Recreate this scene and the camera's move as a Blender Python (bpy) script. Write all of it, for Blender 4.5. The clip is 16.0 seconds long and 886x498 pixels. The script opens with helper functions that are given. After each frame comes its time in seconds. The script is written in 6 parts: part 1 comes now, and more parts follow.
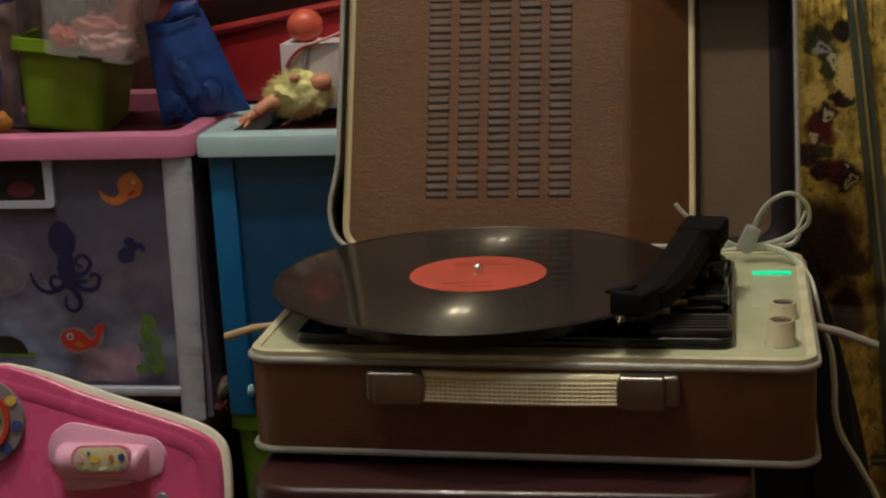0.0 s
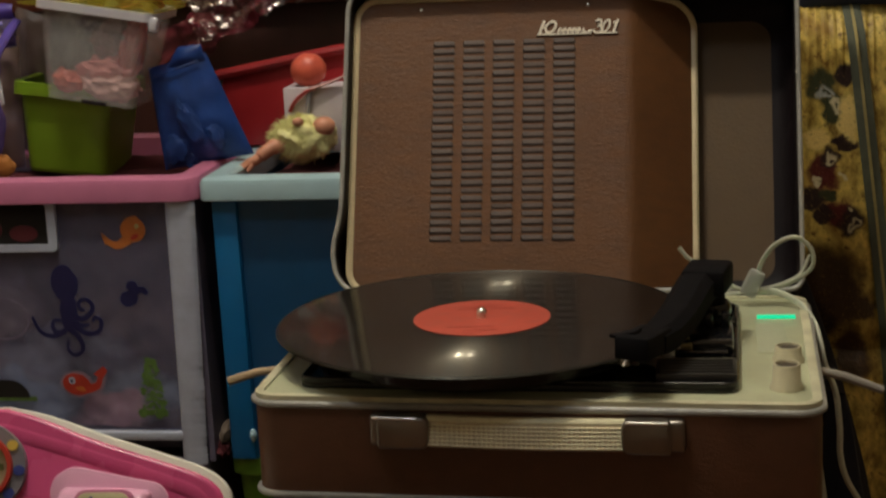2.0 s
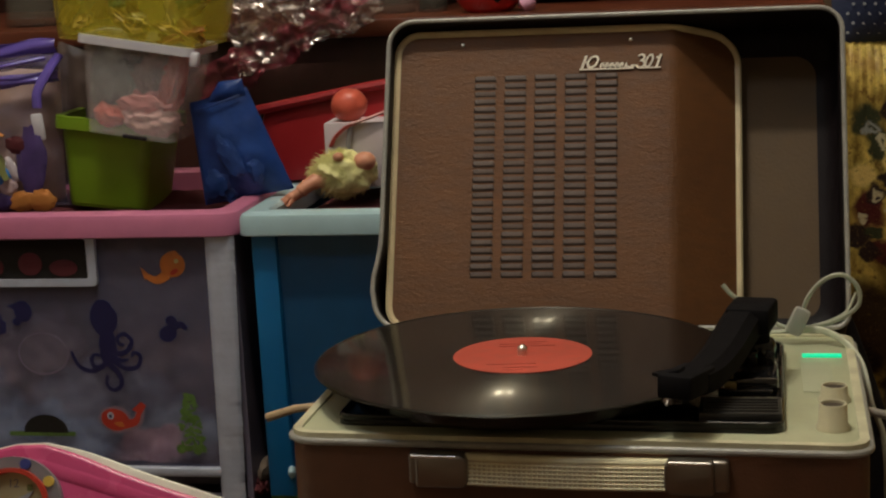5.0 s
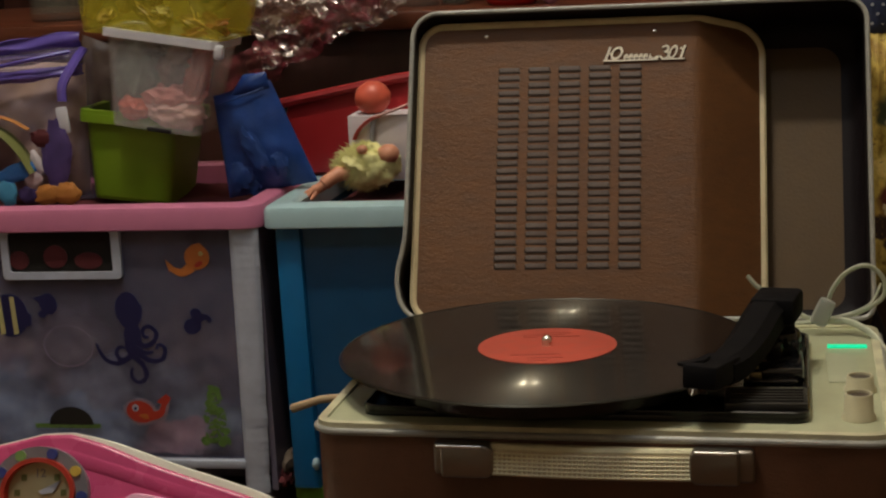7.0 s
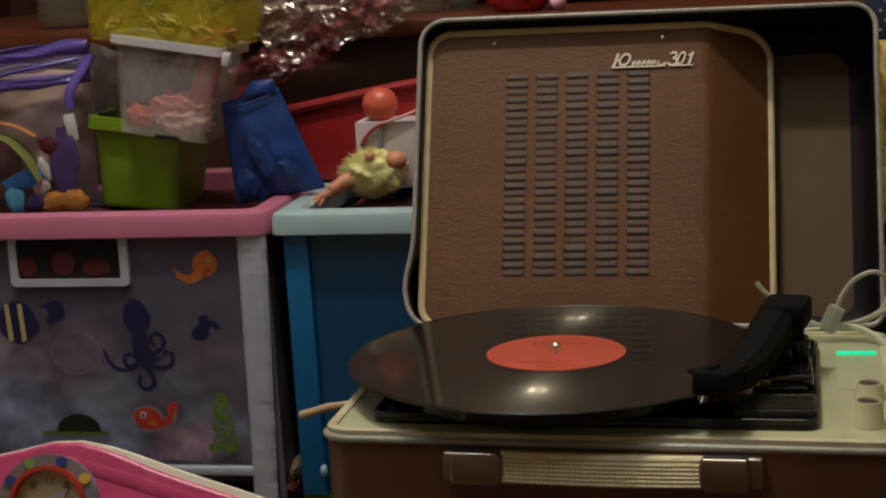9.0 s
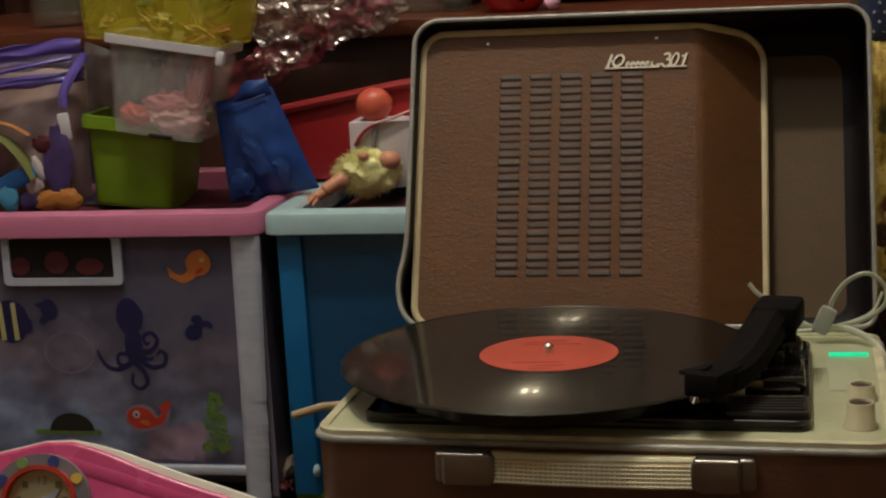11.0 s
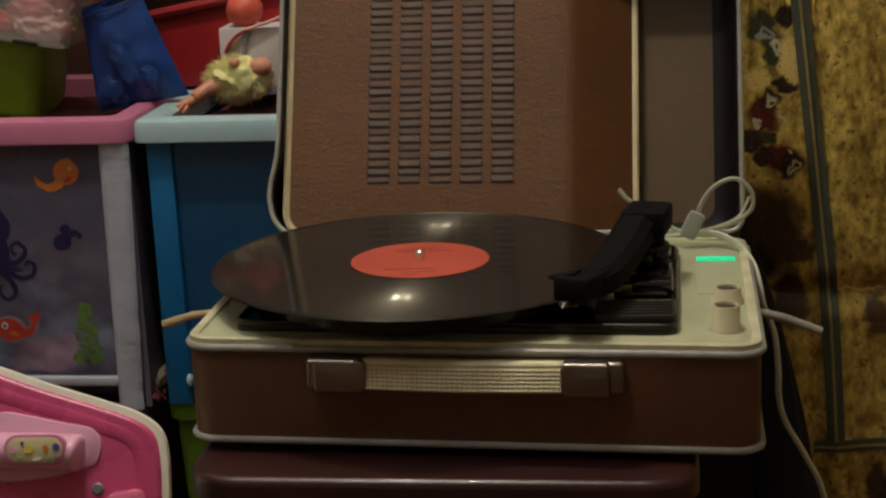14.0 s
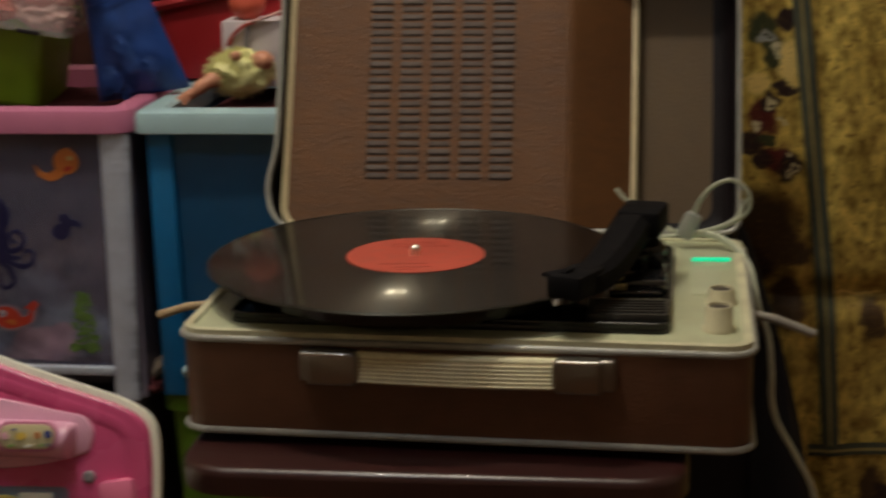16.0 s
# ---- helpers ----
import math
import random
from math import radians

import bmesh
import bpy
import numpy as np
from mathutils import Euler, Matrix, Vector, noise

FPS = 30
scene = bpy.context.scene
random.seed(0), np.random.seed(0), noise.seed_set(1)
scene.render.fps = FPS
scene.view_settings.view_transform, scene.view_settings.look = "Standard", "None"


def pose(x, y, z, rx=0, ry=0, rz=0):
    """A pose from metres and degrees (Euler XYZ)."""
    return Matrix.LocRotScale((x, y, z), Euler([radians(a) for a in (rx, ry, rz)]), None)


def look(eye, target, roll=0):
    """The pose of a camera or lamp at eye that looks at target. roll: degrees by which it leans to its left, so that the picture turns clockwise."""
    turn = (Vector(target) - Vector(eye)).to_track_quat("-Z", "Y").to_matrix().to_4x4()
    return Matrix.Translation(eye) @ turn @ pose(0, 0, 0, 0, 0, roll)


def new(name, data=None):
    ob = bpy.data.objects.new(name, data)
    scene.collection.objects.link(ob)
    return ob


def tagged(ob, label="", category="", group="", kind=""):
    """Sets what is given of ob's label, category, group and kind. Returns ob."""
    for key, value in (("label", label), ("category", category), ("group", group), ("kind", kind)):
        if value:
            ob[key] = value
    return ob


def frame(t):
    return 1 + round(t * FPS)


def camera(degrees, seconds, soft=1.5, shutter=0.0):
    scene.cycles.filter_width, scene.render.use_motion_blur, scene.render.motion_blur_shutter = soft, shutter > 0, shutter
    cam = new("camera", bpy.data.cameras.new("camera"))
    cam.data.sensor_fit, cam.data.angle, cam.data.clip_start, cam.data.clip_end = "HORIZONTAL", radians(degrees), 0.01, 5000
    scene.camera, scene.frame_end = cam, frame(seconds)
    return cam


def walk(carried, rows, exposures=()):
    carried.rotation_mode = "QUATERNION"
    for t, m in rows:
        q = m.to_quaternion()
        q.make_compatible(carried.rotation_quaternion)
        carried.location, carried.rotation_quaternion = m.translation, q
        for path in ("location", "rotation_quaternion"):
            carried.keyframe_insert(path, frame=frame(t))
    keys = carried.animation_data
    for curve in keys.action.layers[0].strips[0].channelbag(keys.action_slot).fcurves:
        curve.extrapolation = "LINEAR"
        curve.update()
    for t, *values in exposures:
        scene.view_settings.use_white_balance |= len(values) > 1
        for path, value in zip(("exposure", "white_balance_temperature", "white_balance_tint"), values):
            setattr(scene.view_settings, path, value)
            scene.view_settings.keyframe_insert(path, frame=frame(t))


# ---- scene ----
cam = camera(29.45, 16.0, soft=2.2, shutter=0.9)
# seconds, eye, a point ahead, roll
PATH = [
    (0, (0.1695, -1.1782, 0.8544), (0.0113, -0.2204, 0.6144), -2.691),
    (0.5, (0.1683, -1.1784, 0.8551), (0.0101, -0.2199, 0.6180), -2.832),
    (1, (0.1683, -1.1783, 0.8540), (0.0090, -0.2209, 0.6133), -2.555),
    (1.5, (0.1679, -1.1766, 0.8530), (0.0116, -0.2162, 0.6226), -2.374),
    (2, (0.1669, -1.1767, 0.8539), (0.0086, -0.2129, 0.6393), -2.664),
    (2.5, (0.1668, -1.1740, 0.8538), (0.0051, -0.2074, 0.6550), -2.784),
    (3, (0.1659, -1.1684, 0.8525), (-0.0022, -0.2021, 0.6577), -2.669),
    (3.5, (0.1653, -1.1658, 0.8536), (-0.0098, -0.1999, 0.6629), -2.697),
    (3.7, (0.1666, -1.1635, 0.8531), (-0.0169, -0.1998, 0.6593), -2.337),
    (5.8, (0.1626, -1.1670, 0.8503), (-0.0227, -0.2027, 0.6612), -3.102),
    (6, (0.1605, -1.1675, 0.8500), (-0.0275, -0.2034, 0.6624), -3.179),
    (6.5, (0.1617, -1.1685, 0.8503), (-0.0333, -0.2065, 0.6590), -2.971),
    (7, (0.1636, -1.1675, 0.8477), (-0.0311, -0.2060, 0.6538), -2.934),
    (7.5, (0.1627, -1.1685, 0.8500), (-0.0314, -0.2071, 0.6552), -2.837),
    (8, (0.1605, -1.1676, 0.8487), (-0.0340, -0.2055, 0.6577), -3.043),
    (8.5, (0.1591, -1.1681, 0.8492), (-0.0385, -0.2064, 0.6595), -3.068),
    (9, (0.1611, -1.1670, 0.8487), (-0.0366, -0.2054, 0.6582), -3.028),
    (11.3, (0.1631, -1.1671, 0.8500), (-0.0315, -0.2050, 0.6588), -2.826),
    (11.5, (0.1651, -1.1671, 0.8513), (-0.0188, -0.2037, 0.6562), -3.985),
    (12, (0.1659, -1.1628, 0.8481), (-0.0046, -0.1968, 0.6540), -3.273),
    (12.5, (0.1645, -1.1621, 0.8472), (0.0137, -0.1943, 0.6456), -3.380),
    (13, (0.1658, -1.1635, 0.8472), (0.0304, -0.2009, 0.6128), -2.514),
    (13.5, (0.1660, -1.1633, 0.8483), (0.0374, -0.2020, 0.6043), -2.433),
    (14, (0.1674, -1.1637, 0.8469), (0.0431, -0.2026, 0.6003), -2.276),
    (14.3, (0.1725, -1.1662, 0.8429), (0.0468, -0.2084, 0.5845), -1.918),
    (14.5, (0.1680, -1.1663, 0.8441), (0.0644, -0.2064, 0.5838), -1.495),
    (14.6, (0.1727, -1.1677, 0.8458), (0.0836, -0.2070, 0.5829), -1.260),
    (14.7, (0.1730, -1.1693, 0.8465), (0.0622, -0.2109, 0.5835), -1.860),
    (15, (0.1693, -1.1642, 0.8458), (0.0523, -0.2069, 0.5814), -2.028),
    (15.4, (0.1743, -1.1668, 0.8445), (0.0515, -0.2087, 0.5860), -2.116),
    (15.5, (0.1717, -1.1652, 0.8439), (0.0518, -0.2089, 0.5771), -2.040),
    (15.6, (0.1708, -1.1662, 0.8422), (0.0469, -0.2083, 0.5829), -1.985),
    (15.9, (0.1732, -1.1650, 0.8448), (0.0547, -0.2031, 0.5984), -1.093),
    (16, (0.1743, -1.1661, 0.8452), (0.0471, -0.2055, 0.5980), -1.240),
]
walk(cam, [(t, look(eye, ahead, roll)) for t, eye, ahead, roll in PATH])

# ---- world and lamps ----
world = bpy.data.worlds.new("world")
scene.world = world
world.use_nodes = True
world.node_tree.nodes["Background"].inputs[0].default_value = (0.9, 0.75, 0.6, 1)
world.node_tree.nodes["Background"].inputs[1].default_value = 0.02


def point_lamp(name, place, watts, radius, colour):
    data = bpy.data.lights.new(name, "POINT")
    data.energy, data.shadow_soft_size, data.color = watts, radius, colour
    ob = new(name, data)
    ob.location = place
    return ob


WARM = (1.0, 0.91, 0.75)
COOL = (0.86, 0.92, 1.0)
point_lamp("ceiling_bulb", (-0.31, -0.12, 2.20), 26, 0.035, WARM)
point_lamp("ceiling_bulb", (-0.16, -0.13, 2.20), 14, 0.035, WARM)
# unseen cool fill, added in front to brighten the upright faces
point_lamp("fill_lamp", (-0.35, -0.78, 2.20), 8.6, 0.12, COOL)


# ---- materials ----
def rgba(c):
    return (c[0], c[1], c[2], 1.0)


def mat(name, base, rough=0.5, metal=0.0, vary=0.25, scale=40.0, bump=0.15, fine=400.0, second=None,
        trans=0.0, alpha=1.0, coat=0.0, stretch=(1, 1, 1), stain=6.0):
    """A surface with colour variation at two scales and a fine relief."""
    m = bpy.data.materials.new(name)
    m.use_nodes = True
    nt = m.node_tree
    n, l = nt.nodes, nt.links
    p = n["Principled BSDF"]
    tc = n.new("ShaderNodeTexCoord")
    mp = n.new("ShaderNodeMapping")
    mp.inputs["Scale"].default_value = stretch
    l.new(tc.outputs["Object"], mp.inputs["Vector"])
    big = n.new("ShaderNodeTexNoise")
    big.inputs["Scale"].default_value, big.inputs["Detail"].default_value = stain, 4
    small = n.new("ShaderNodeTexNoise")
    small.inputs["Scale"].default_value, small.inputs["Detail"].default_value = scale, 6
    grain = n.new("ShaderNodeTexNoise")
    grain.inputs["Scale"].default_value, grain.inputs["Detail"].default_value = fine, 2
    for t in (big, small, grain):
        l.new(mp.outputs["Vector"], t.inputs["Vector"])
    mix1 = n.new("ShaderNodeMix")
    mix1.data_type = "RGBA"
    dark = tuple(c * (1 - vary) for c in base)
    lite = second or tuple(min(1, c * (1 + vary * 0.6)) for c in base)
    mix1.inputs[6].default_value, mix1.inputs[7].default_value = rgba(dark), rgba(lite)
    l.new(small.outputs["Fac"], mix1.inputs[0])
    mix2 = n.new("ShaderNodeMix")
    mix2.data_type, mix2.blend_type = "RGBA", "MULTIPLY"
    ramp = n.new("ShaderNodeValToRGB")
    ramp.color_ramp.elements[0].position, ramp.color_ramp.elements[1].position = 0.3, 0.6
    k = 1 - 0.5 * vary
    ramp.color_ramp.elements[0].color = (k, k * 0.97, k * 0.93, 1)
    l.new(big.outputs["Fac"], ramp.inputs[0])
    mix2.inputs[0].default_value = 1.0
    l.new(mix1.outputs[2], mix2.inputs[6])
    l.new(ramp.outputs[0], mix2.inputs[7])
    l.new(mix2.outputs[2], p.inputs["Base Color"])
    r = n.new("ShaderNodeMapRange")
    r.inputs[3].default_value, r.inputs[4].default_value = max(0.02, rough - 0.12), min(1, rough + 0.12)
    l.new(small.outputs["Fac"], r.inputs[0])
    l.new(r.outputs[0], p.inputs["Roughness"])
    p.inputs["Metallic"].default_value = metal
    p.inputs["Transmission Weight"].default_value = trans
    p.inputs["Alpha"].default_value = alpha
    p.inputs["Coat Weight"].default_value = coat
    if bump:
        b = n.new("ShaderNodeBump")
        b.inputs["Strength"].default_value, b.inputs["Distance"].default_value = bump, 0.001
        l.new(grain.outputs["Fac"], b.inputs["Height"])
        l.new(b.outputs[0], p.inputs["Normal"])
    return m


def relief(m, scale, strength, distance, stretch=(1, 1, 1), detail=3):
    """A second, coarser relief under the fine one."""
    n, l = m.node_tree.nodes, m.node_tree.links
    p = n["Principled BSDF"]
    tc, mp, t, b = n.new("ShaderNodeTexCoord"), n.new("ShaderNodeMapping"), n.new("ShaderNodeTexNoise"), n.new("ShaderNodeBump")
    mp.inputs["Scale"].default_value = stretch
    t.inputs["Scale"].default_value, t.inputs["Detail"].default_value = scale, detail
    b.inputs["Strength"].default_value, b.inputs["Distance"].default_value = strength, distance
    l.new(tc.outputs["Object"], mp.inputs["Vector"])
    l.new(mp.outputs["Vector"], t.inputs["Vector"])
    l.new(t.outputs["Fac"], b.inputs["Height"])
    if p.inputs["Normal"].links:
        l.new(p.inputs["Normal"].links[0].from_socket, b.inputs["Normal"])
    l.new(b.outputs[0], p.inputs["Normal"])
    return m


def glow(name, colour, strength):
    m = bpy.data.materials.new(name)
    m.use_nodes = True
    p = m.node_tree.nodes["Principled BSDF"]
    p.inputs["Base Color"].default_value = rgba(colour)
    p.inputs["Emission Color"].default_value = rgba(colour)
    p.inputs["Emission Strength"].default_value = strength
    return m


LEATHER = mat("brown leatherette", (0.138, 0.0520, 0.0105), 0.60, vary=0.4, scale=90, bump=0.5, fine=900, stretch=(0.45, 1, 1.6))
CASE_LEATHER = mat("dark brown leatherette", (0.135, 0.056, 0.027), 0.40, vary=0.3, scale=70, bump=0.4, fine=900)
relief(LEATHER, 240, 0.32, 0.0012, (0.5, 1, 1.2))
relief(CASE_LEATHER, 220, 0.25, 0.0010, (0.5, 1, 1.2))
LINING = mat("grey brown lining", (0.112, 0.071, 0.034), 0.7, vary=0.2, scale=60, bump=0.3)
LID_INSIDE = mat("dark plastic lining", (0.011, 0.008, 0.010), 0.5, vary=0.3, scale=60)
LID_INSIDE.node_tree.nodes["Principled BSDF"].inputs["Specular IOR Level"].default_value = 0.15
GREY_TRIM = mat("grey plastic piping", (0.36, 0.36, 0.33), 0.35, vary=0.35, scale=120, bump=0.2)
CREAM_TRIM = mat("cream plastic strip", (0.68, 0.58, 0.36), 0.4, vary=0.25, scale=80, bump=0.1)
DECK = mat("grey green deck plastic", (0.52, 0.55, 0.365), 0.38, vary=0.22, scale=50, bump=0.1, stain=22)
DECK_TRIM = mat("worn cream deck edge", (0.68, 0.66, 0.46), 0.4, vary=0.35, scale=60, bump=0.1, stain=30)
BLACK = mat("black plastic", (0.008, 0.008, 0.009), 0.2, vary=0.4, scale=80, bump=0.1)
BLACK_GLOSS = mat("polished black plastic", (0.010, 0.010, 0.011), 0.14, vary=0.2, scale=60, bump=0.05, coat=0.8)
BLACK_MATT = mat("matt black metal", (0.006, 0.0055, 0.0065), 0.75, vary=0.4, scale=80, bump=0.1)
BLACK_MATT.node_tree.nodes["Principled BSDF"].inputs["Specular IOR Level"].default_value = 0.10
# near-black that paints shade in recesses and colours one sticker
NEAR_BLACK = mat("near-black shade and print", (0.010, 0.007, 0.005), 0.9, vary=0.2, bump=0)
SLOT_SHADE = mat("slot shade under the grille lips", (0.038, 0.023, 0.016), 0.9, vary=0.3, bump=0)
LOUVRE = mat("pressed grille lip", (0.076, 0.044, 0.031), 0.6, vary=0.75, scale=230, stain=60, bump=0.5)
CHROME = mat("brushed steel", (0.30, 0.275, 0.25), 0.34, metal=1.0, vary=0.2, scale=60, bump=0.08, stretch=(0.2, 1, 1))
CHROME_EDGE = mat("polished steel edge", (0.8, 0.78, 0.75), 0.12, metal=1.0, vary=0.1, bump=0)
SPINDLE = mat("bright worn steel", (0.92, 0.90, 0.85), 0.28, metal=1.0, vary=0.05, bump=0)
# darker cream paints the groove shade between the lighter ribs
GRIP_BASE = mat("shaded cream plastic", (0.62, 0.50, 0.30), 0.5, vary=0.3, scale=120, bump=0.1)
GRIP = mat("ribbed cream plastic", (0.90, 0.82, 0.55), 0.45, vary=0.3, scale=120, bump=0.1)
KNOB = mat("ivory knob", (0.72, 0.68, 0.48), 0.35, vary=0.15, scale=60, bump=0.05)
SWITCH = mat("dark grey plastic", (0.030, 0.028, 0.025), 0.35, vary=0.4, scale=90, bump=0.1)
PRINT_WORN = mat("worn pale print", (0.16, 0.15, 0.10), 0.5, vary=0.6, scale=300)
BRASS = mat("dull brass", (0.55, 0.46, 0.24), 0.35, metal=0.8, vary=0.3, scale=90)
KNOB_CAP = mat("dull metal cap", (0.13, 0.10, 0.08), 0.4, metal=0.5, vary=0.3)
PALE_PLATE = mat("pale scale plate", (0.47, 0.50, 0.345), 0.4, vary=0.15)
LED = glow("green indicator", (0.0, 0.75, 0.38), 0.6)
BADGE = mat("cream metal badge", (0.86, 0.80, 0.66), 0.35, vary=0.1, bump=0)
LABEL = mat("red record label", (0.52, 0.080, 0.048), 0.6, vary=0.32, scale=90, bump=0.05)
LABEL_INK = mat("dark label print", (0.40, 0.058, 0.038), 0.6, vary=0.2, bump=0)
CABLE = mat("white cable", (0.60, 0.63, 0.50), 0.4, vary=0.25, scale=120, bump=0.05)
CABLE_GREY = mat("grey cable", (0.34, 0.32, 0.28), 0.45, vary=0.3, scale=90, bump=0.05)
TIE = mat("clear plastic tie", (0.55, 0.56, 0.52), 0.25, vary=0.2, alpha=0.6)
PEG = mat("worn brass peg", (0.55, 0.42, 0.26), 0.4, metal=0.2, vary=0.4, scale=120)
STOOL = mat("dark red lacquered wood", (0.045, 0.013, 0.012), 0.36, coat=0.25, vary=0.35, scale=30, bump=0.1, stretch=(0.3, 1, 1))
LEG = mat("varnished pine", (0.34, 0.15, 0.06), 0.4, vary=0.4, scale=30, bump=0.15, stretch=(4, 4, 0.4))

PINK = mat("pink toy plastic", (0.64, 0.086, 0.240), 0.28, vary=0.15, scale=30, bump=0.08, fine=250)
LEVER_PINK = mat("rose toy plastic", (0.74, 0.19, 0.34), 0.24, vary=0.12, scale=30, bump=0.05)
PALE_PINK = mat("pale pink plastic", (0.81, 0.44, 0.62), 0.22, vary=0.12, scale=30, bump=0.05)
TOY_WHITE = mat("ivory toy plastic", (0.88, 0.87, 0.78), 0.4, vary=0.12, scale=40, bump=0.05)
TOY_GREY = mat("grey dial print", (0.25, 0.24, 0.27), 0.4, vary=0.3, scale=60)
TOY_SLATE = mat("blue grey toy print", (0.17, 0.33, 0.46), 0.4, vary=0.3, scale=60)
TOY_BLUE = mat("blue print", (0.05, 0.07, 0.30), 0.4, vary=0.2)
TOY_YELLOW = mat("yellow print", (0.75, 0.55, 0.10), 0.4, vary=0.2)
LEMON = mat("lemon plastic", (0.85, 0.74, 0.20), 0.4, vary=0.2)
TOY_GREEN = mat("green print", (0.22, 0.40, 0.12), 0.4, vary=0.2)
DIAL = mat("pale dial face", (0.62, 0.56, 0.34), 0.35, vary=0.25, scale=40)

PINK_RIM = mat("pink tub rim", (0.57, 0.19, 0.33), 0.35, vary=0.15, scale=40, bump=0.08)
FROST = mat("frosted grey panel", (0.165, 0.178, 0.290), 0.4, vary=0.4, scale=7, second=(0.255, 0.218, 0.285), bump=0.15, stain=4)
FROST_FRONT = mat("milky clear front", (0.27, 0.28, 0.46), 0.42, vary=0.25, scale=16, bump=0.25, fine=260, alpha=0.22)
FROST_WHITE = mat("frosted white plastic", (0.52, 0.57, 0.70), 0.4, vary=0.2, scale=70, bump=0.6, fine=120)
BLUE_RIM = mat("light blue tub rim", (0.42, 0.62, 0.70), 0.35, vary=0.12, scale=40, bump=0.08)
BLUE_BODY = mat("deep blue translucent plastic", (0.014, 0.105, 0.26), 0.35, vary=0.35, scale=14, bump=0.1)
BLUE_POST = mat("bright blue plastic", (0.006, 0.17, 0.44), 0.35, vary=0.2, scale=20, bump=0.1)
GREEN_TUB = mat("grass green plastic", (0.09, 0.20, 0.012), 0.4, vary=0.25, scale=16)
STICK_BLUE = mat("navy sticker", (0.018, 0.018, 0.085), 0.4, vary=0.2)
STICK_ORANGE = mat("orange sticker", (0.62, 0.19, 0.04), 0.45, vary=0.3, scale=90)
STICK_RED = mat("red sticker", (0.55, 0.05, 0.03), 0.45, vary=0.25, scale=90)
STICK_GREEN = mat("green weed sticker", (0.15, 0.28, 0.06), 0.5, vary=0.8, scale=160)
STICK_PALE = mat("pale sticker print", (0.33, 0.24, 0.31), 0.5, vary=0.45, scale=40)
STICK_YELLOW = mat("pale yellow sticker", (0.55, 0.50, 0.22), 0.5, vary=0.2)

PALE_PRINT = mat("pale pink printed cloth", (0.60, 0.33, 0.42), 0.7, vary=0.6, scale=46, second=(0.80, 0.68, 0.70))
BROWN_PRINT = mat("brown plush", (0.24, 0.13, 0.11), 0.8, vary=0.5, scale=60)
LIME = mat("lime plastic box", (0.21, 0.36, 0.018), 0.38, vary=0.35, scale=14, bump=0.08)
CLEAR = mat("milky clear plastic", (0.95, 0.92, 0.97), 0.28, vary=0.15, scale=30, alpha=0.17)
CORAL_CLOTH = mat("coral cloth", (0.88, 0.30, 0.28), 0.7, vary=0.4, scale=50)
MILKY = mat("milky plastic rim", (0.66, 0.66, 0.72), 0.3, vary=0.1, scale=30)
YELLOW_BOX = mat("yellow translucent box", (0.62, 0.54, 0.02), 0.35, vary=0.3, scale=18, second=(0.74, 0.64, 0.05), alpha=0.40)
BAG_BLUE = mat("blue glossy bag", (0.002, 0.022, 0.20), 0.42, vary=0.5, scale=34, bump=0.6, fine=110, second=(0.018, 0.085, 0.36), stain=26)
BAG_PALE = mat("pale blue print", (0.016, 0.066, 0.29), 0.45, vary=0.6, scale=60, bump=0.6, fine=120)
RED_BOX = mat("red plastic box", (0.36, 0.018, 0.022), 0.38, vary=0.25, scale=20)
CORAL = mat("coral plastic", (0.70, 0.13, 0.08), 0.4, vary=0.15)
CARD = mat("pale grey card", (0.60, 0.55, 0.60), 0.6, vary=0.15, scale=30)
RAG = mat("dull beige rag", (0.16, 0.12, 0.09), 0.85, vary=0.3, scale=60)
PALE_RIBBON = mat("pale pink ribbon", (0.66, 0.38, 0.38), 0.4, vary=0.2)
RIBBON = mat("red ribbon", (0.50, 0.05, 0.06), 0.4, vary=0.25)
HAIR = mat("yellow doll hair", (0.92, 0.88, 0.42), 0.7, vary=0.25, scale=220, bump=0.4, fine=300)
SKIN = mat("doll vinyl", (0.66, 0.30, 0.19), 0.45, vary=0.15)
MAROON = mat("maroon cloth", (0.10, 0.012, 0.018), 0.8, vary=0.4, scale=60, bump=0.4)
DARK_CLOTH = mat("black cloth", (0.008, 0.008, 0.013), 0.9, vary=0.4, scale=60, bump=0.4)
NAVY_CLOTH = mat("dark navy cloth", (0.010, 0.012, 0.024), 0.9, vary=0.4, scale=60, bump=0.4)
CLEAR_BAG = mat("clear vinyl", (0.45, 0.45, 0.70), 0.05, vary=0.1, alpha=0.13, bump=0.9, fine=38, coat=1.0)
PURPLE = mat("purple vinyl edging", (0.15, 0.105, 0.50), 0.16, vary=0.4, scale=40, bump=0.3, fine=60, coat=0.5)
CARRIER = mat("thin grey brown plastic", (0.22, 0.13, 0.10), 0.35, vary=0.6, scale=30, bump=0.7, fine=90, second=(0.34, 0.26, 0.24), alpha=0.75)
PURPLE_CLEAR = mat("thin purple vinyl", (0.30, 0.22, 0.55), 0.14, vary=0.4, scale=40, bump=0.6, fine=90, alpha=0.45, coat=0.6)
VIOLET = mat("dark violet print", (0.085, 0.055, 0.20), 0.4, vary=0.5, scale=60)
SKYBLUE_DEEP = mat("deep sky print", (0.05, 0.24, 0.70), 0.35, vary=0.4, scale=50)
OLIVE = mat("olive print", (0.20, 0.22, 0.07), 0.5, vary=0.3)
ORANGE = mat("orange print", (0.55, 0.22, 0.05), 0.5, vary=0.35)
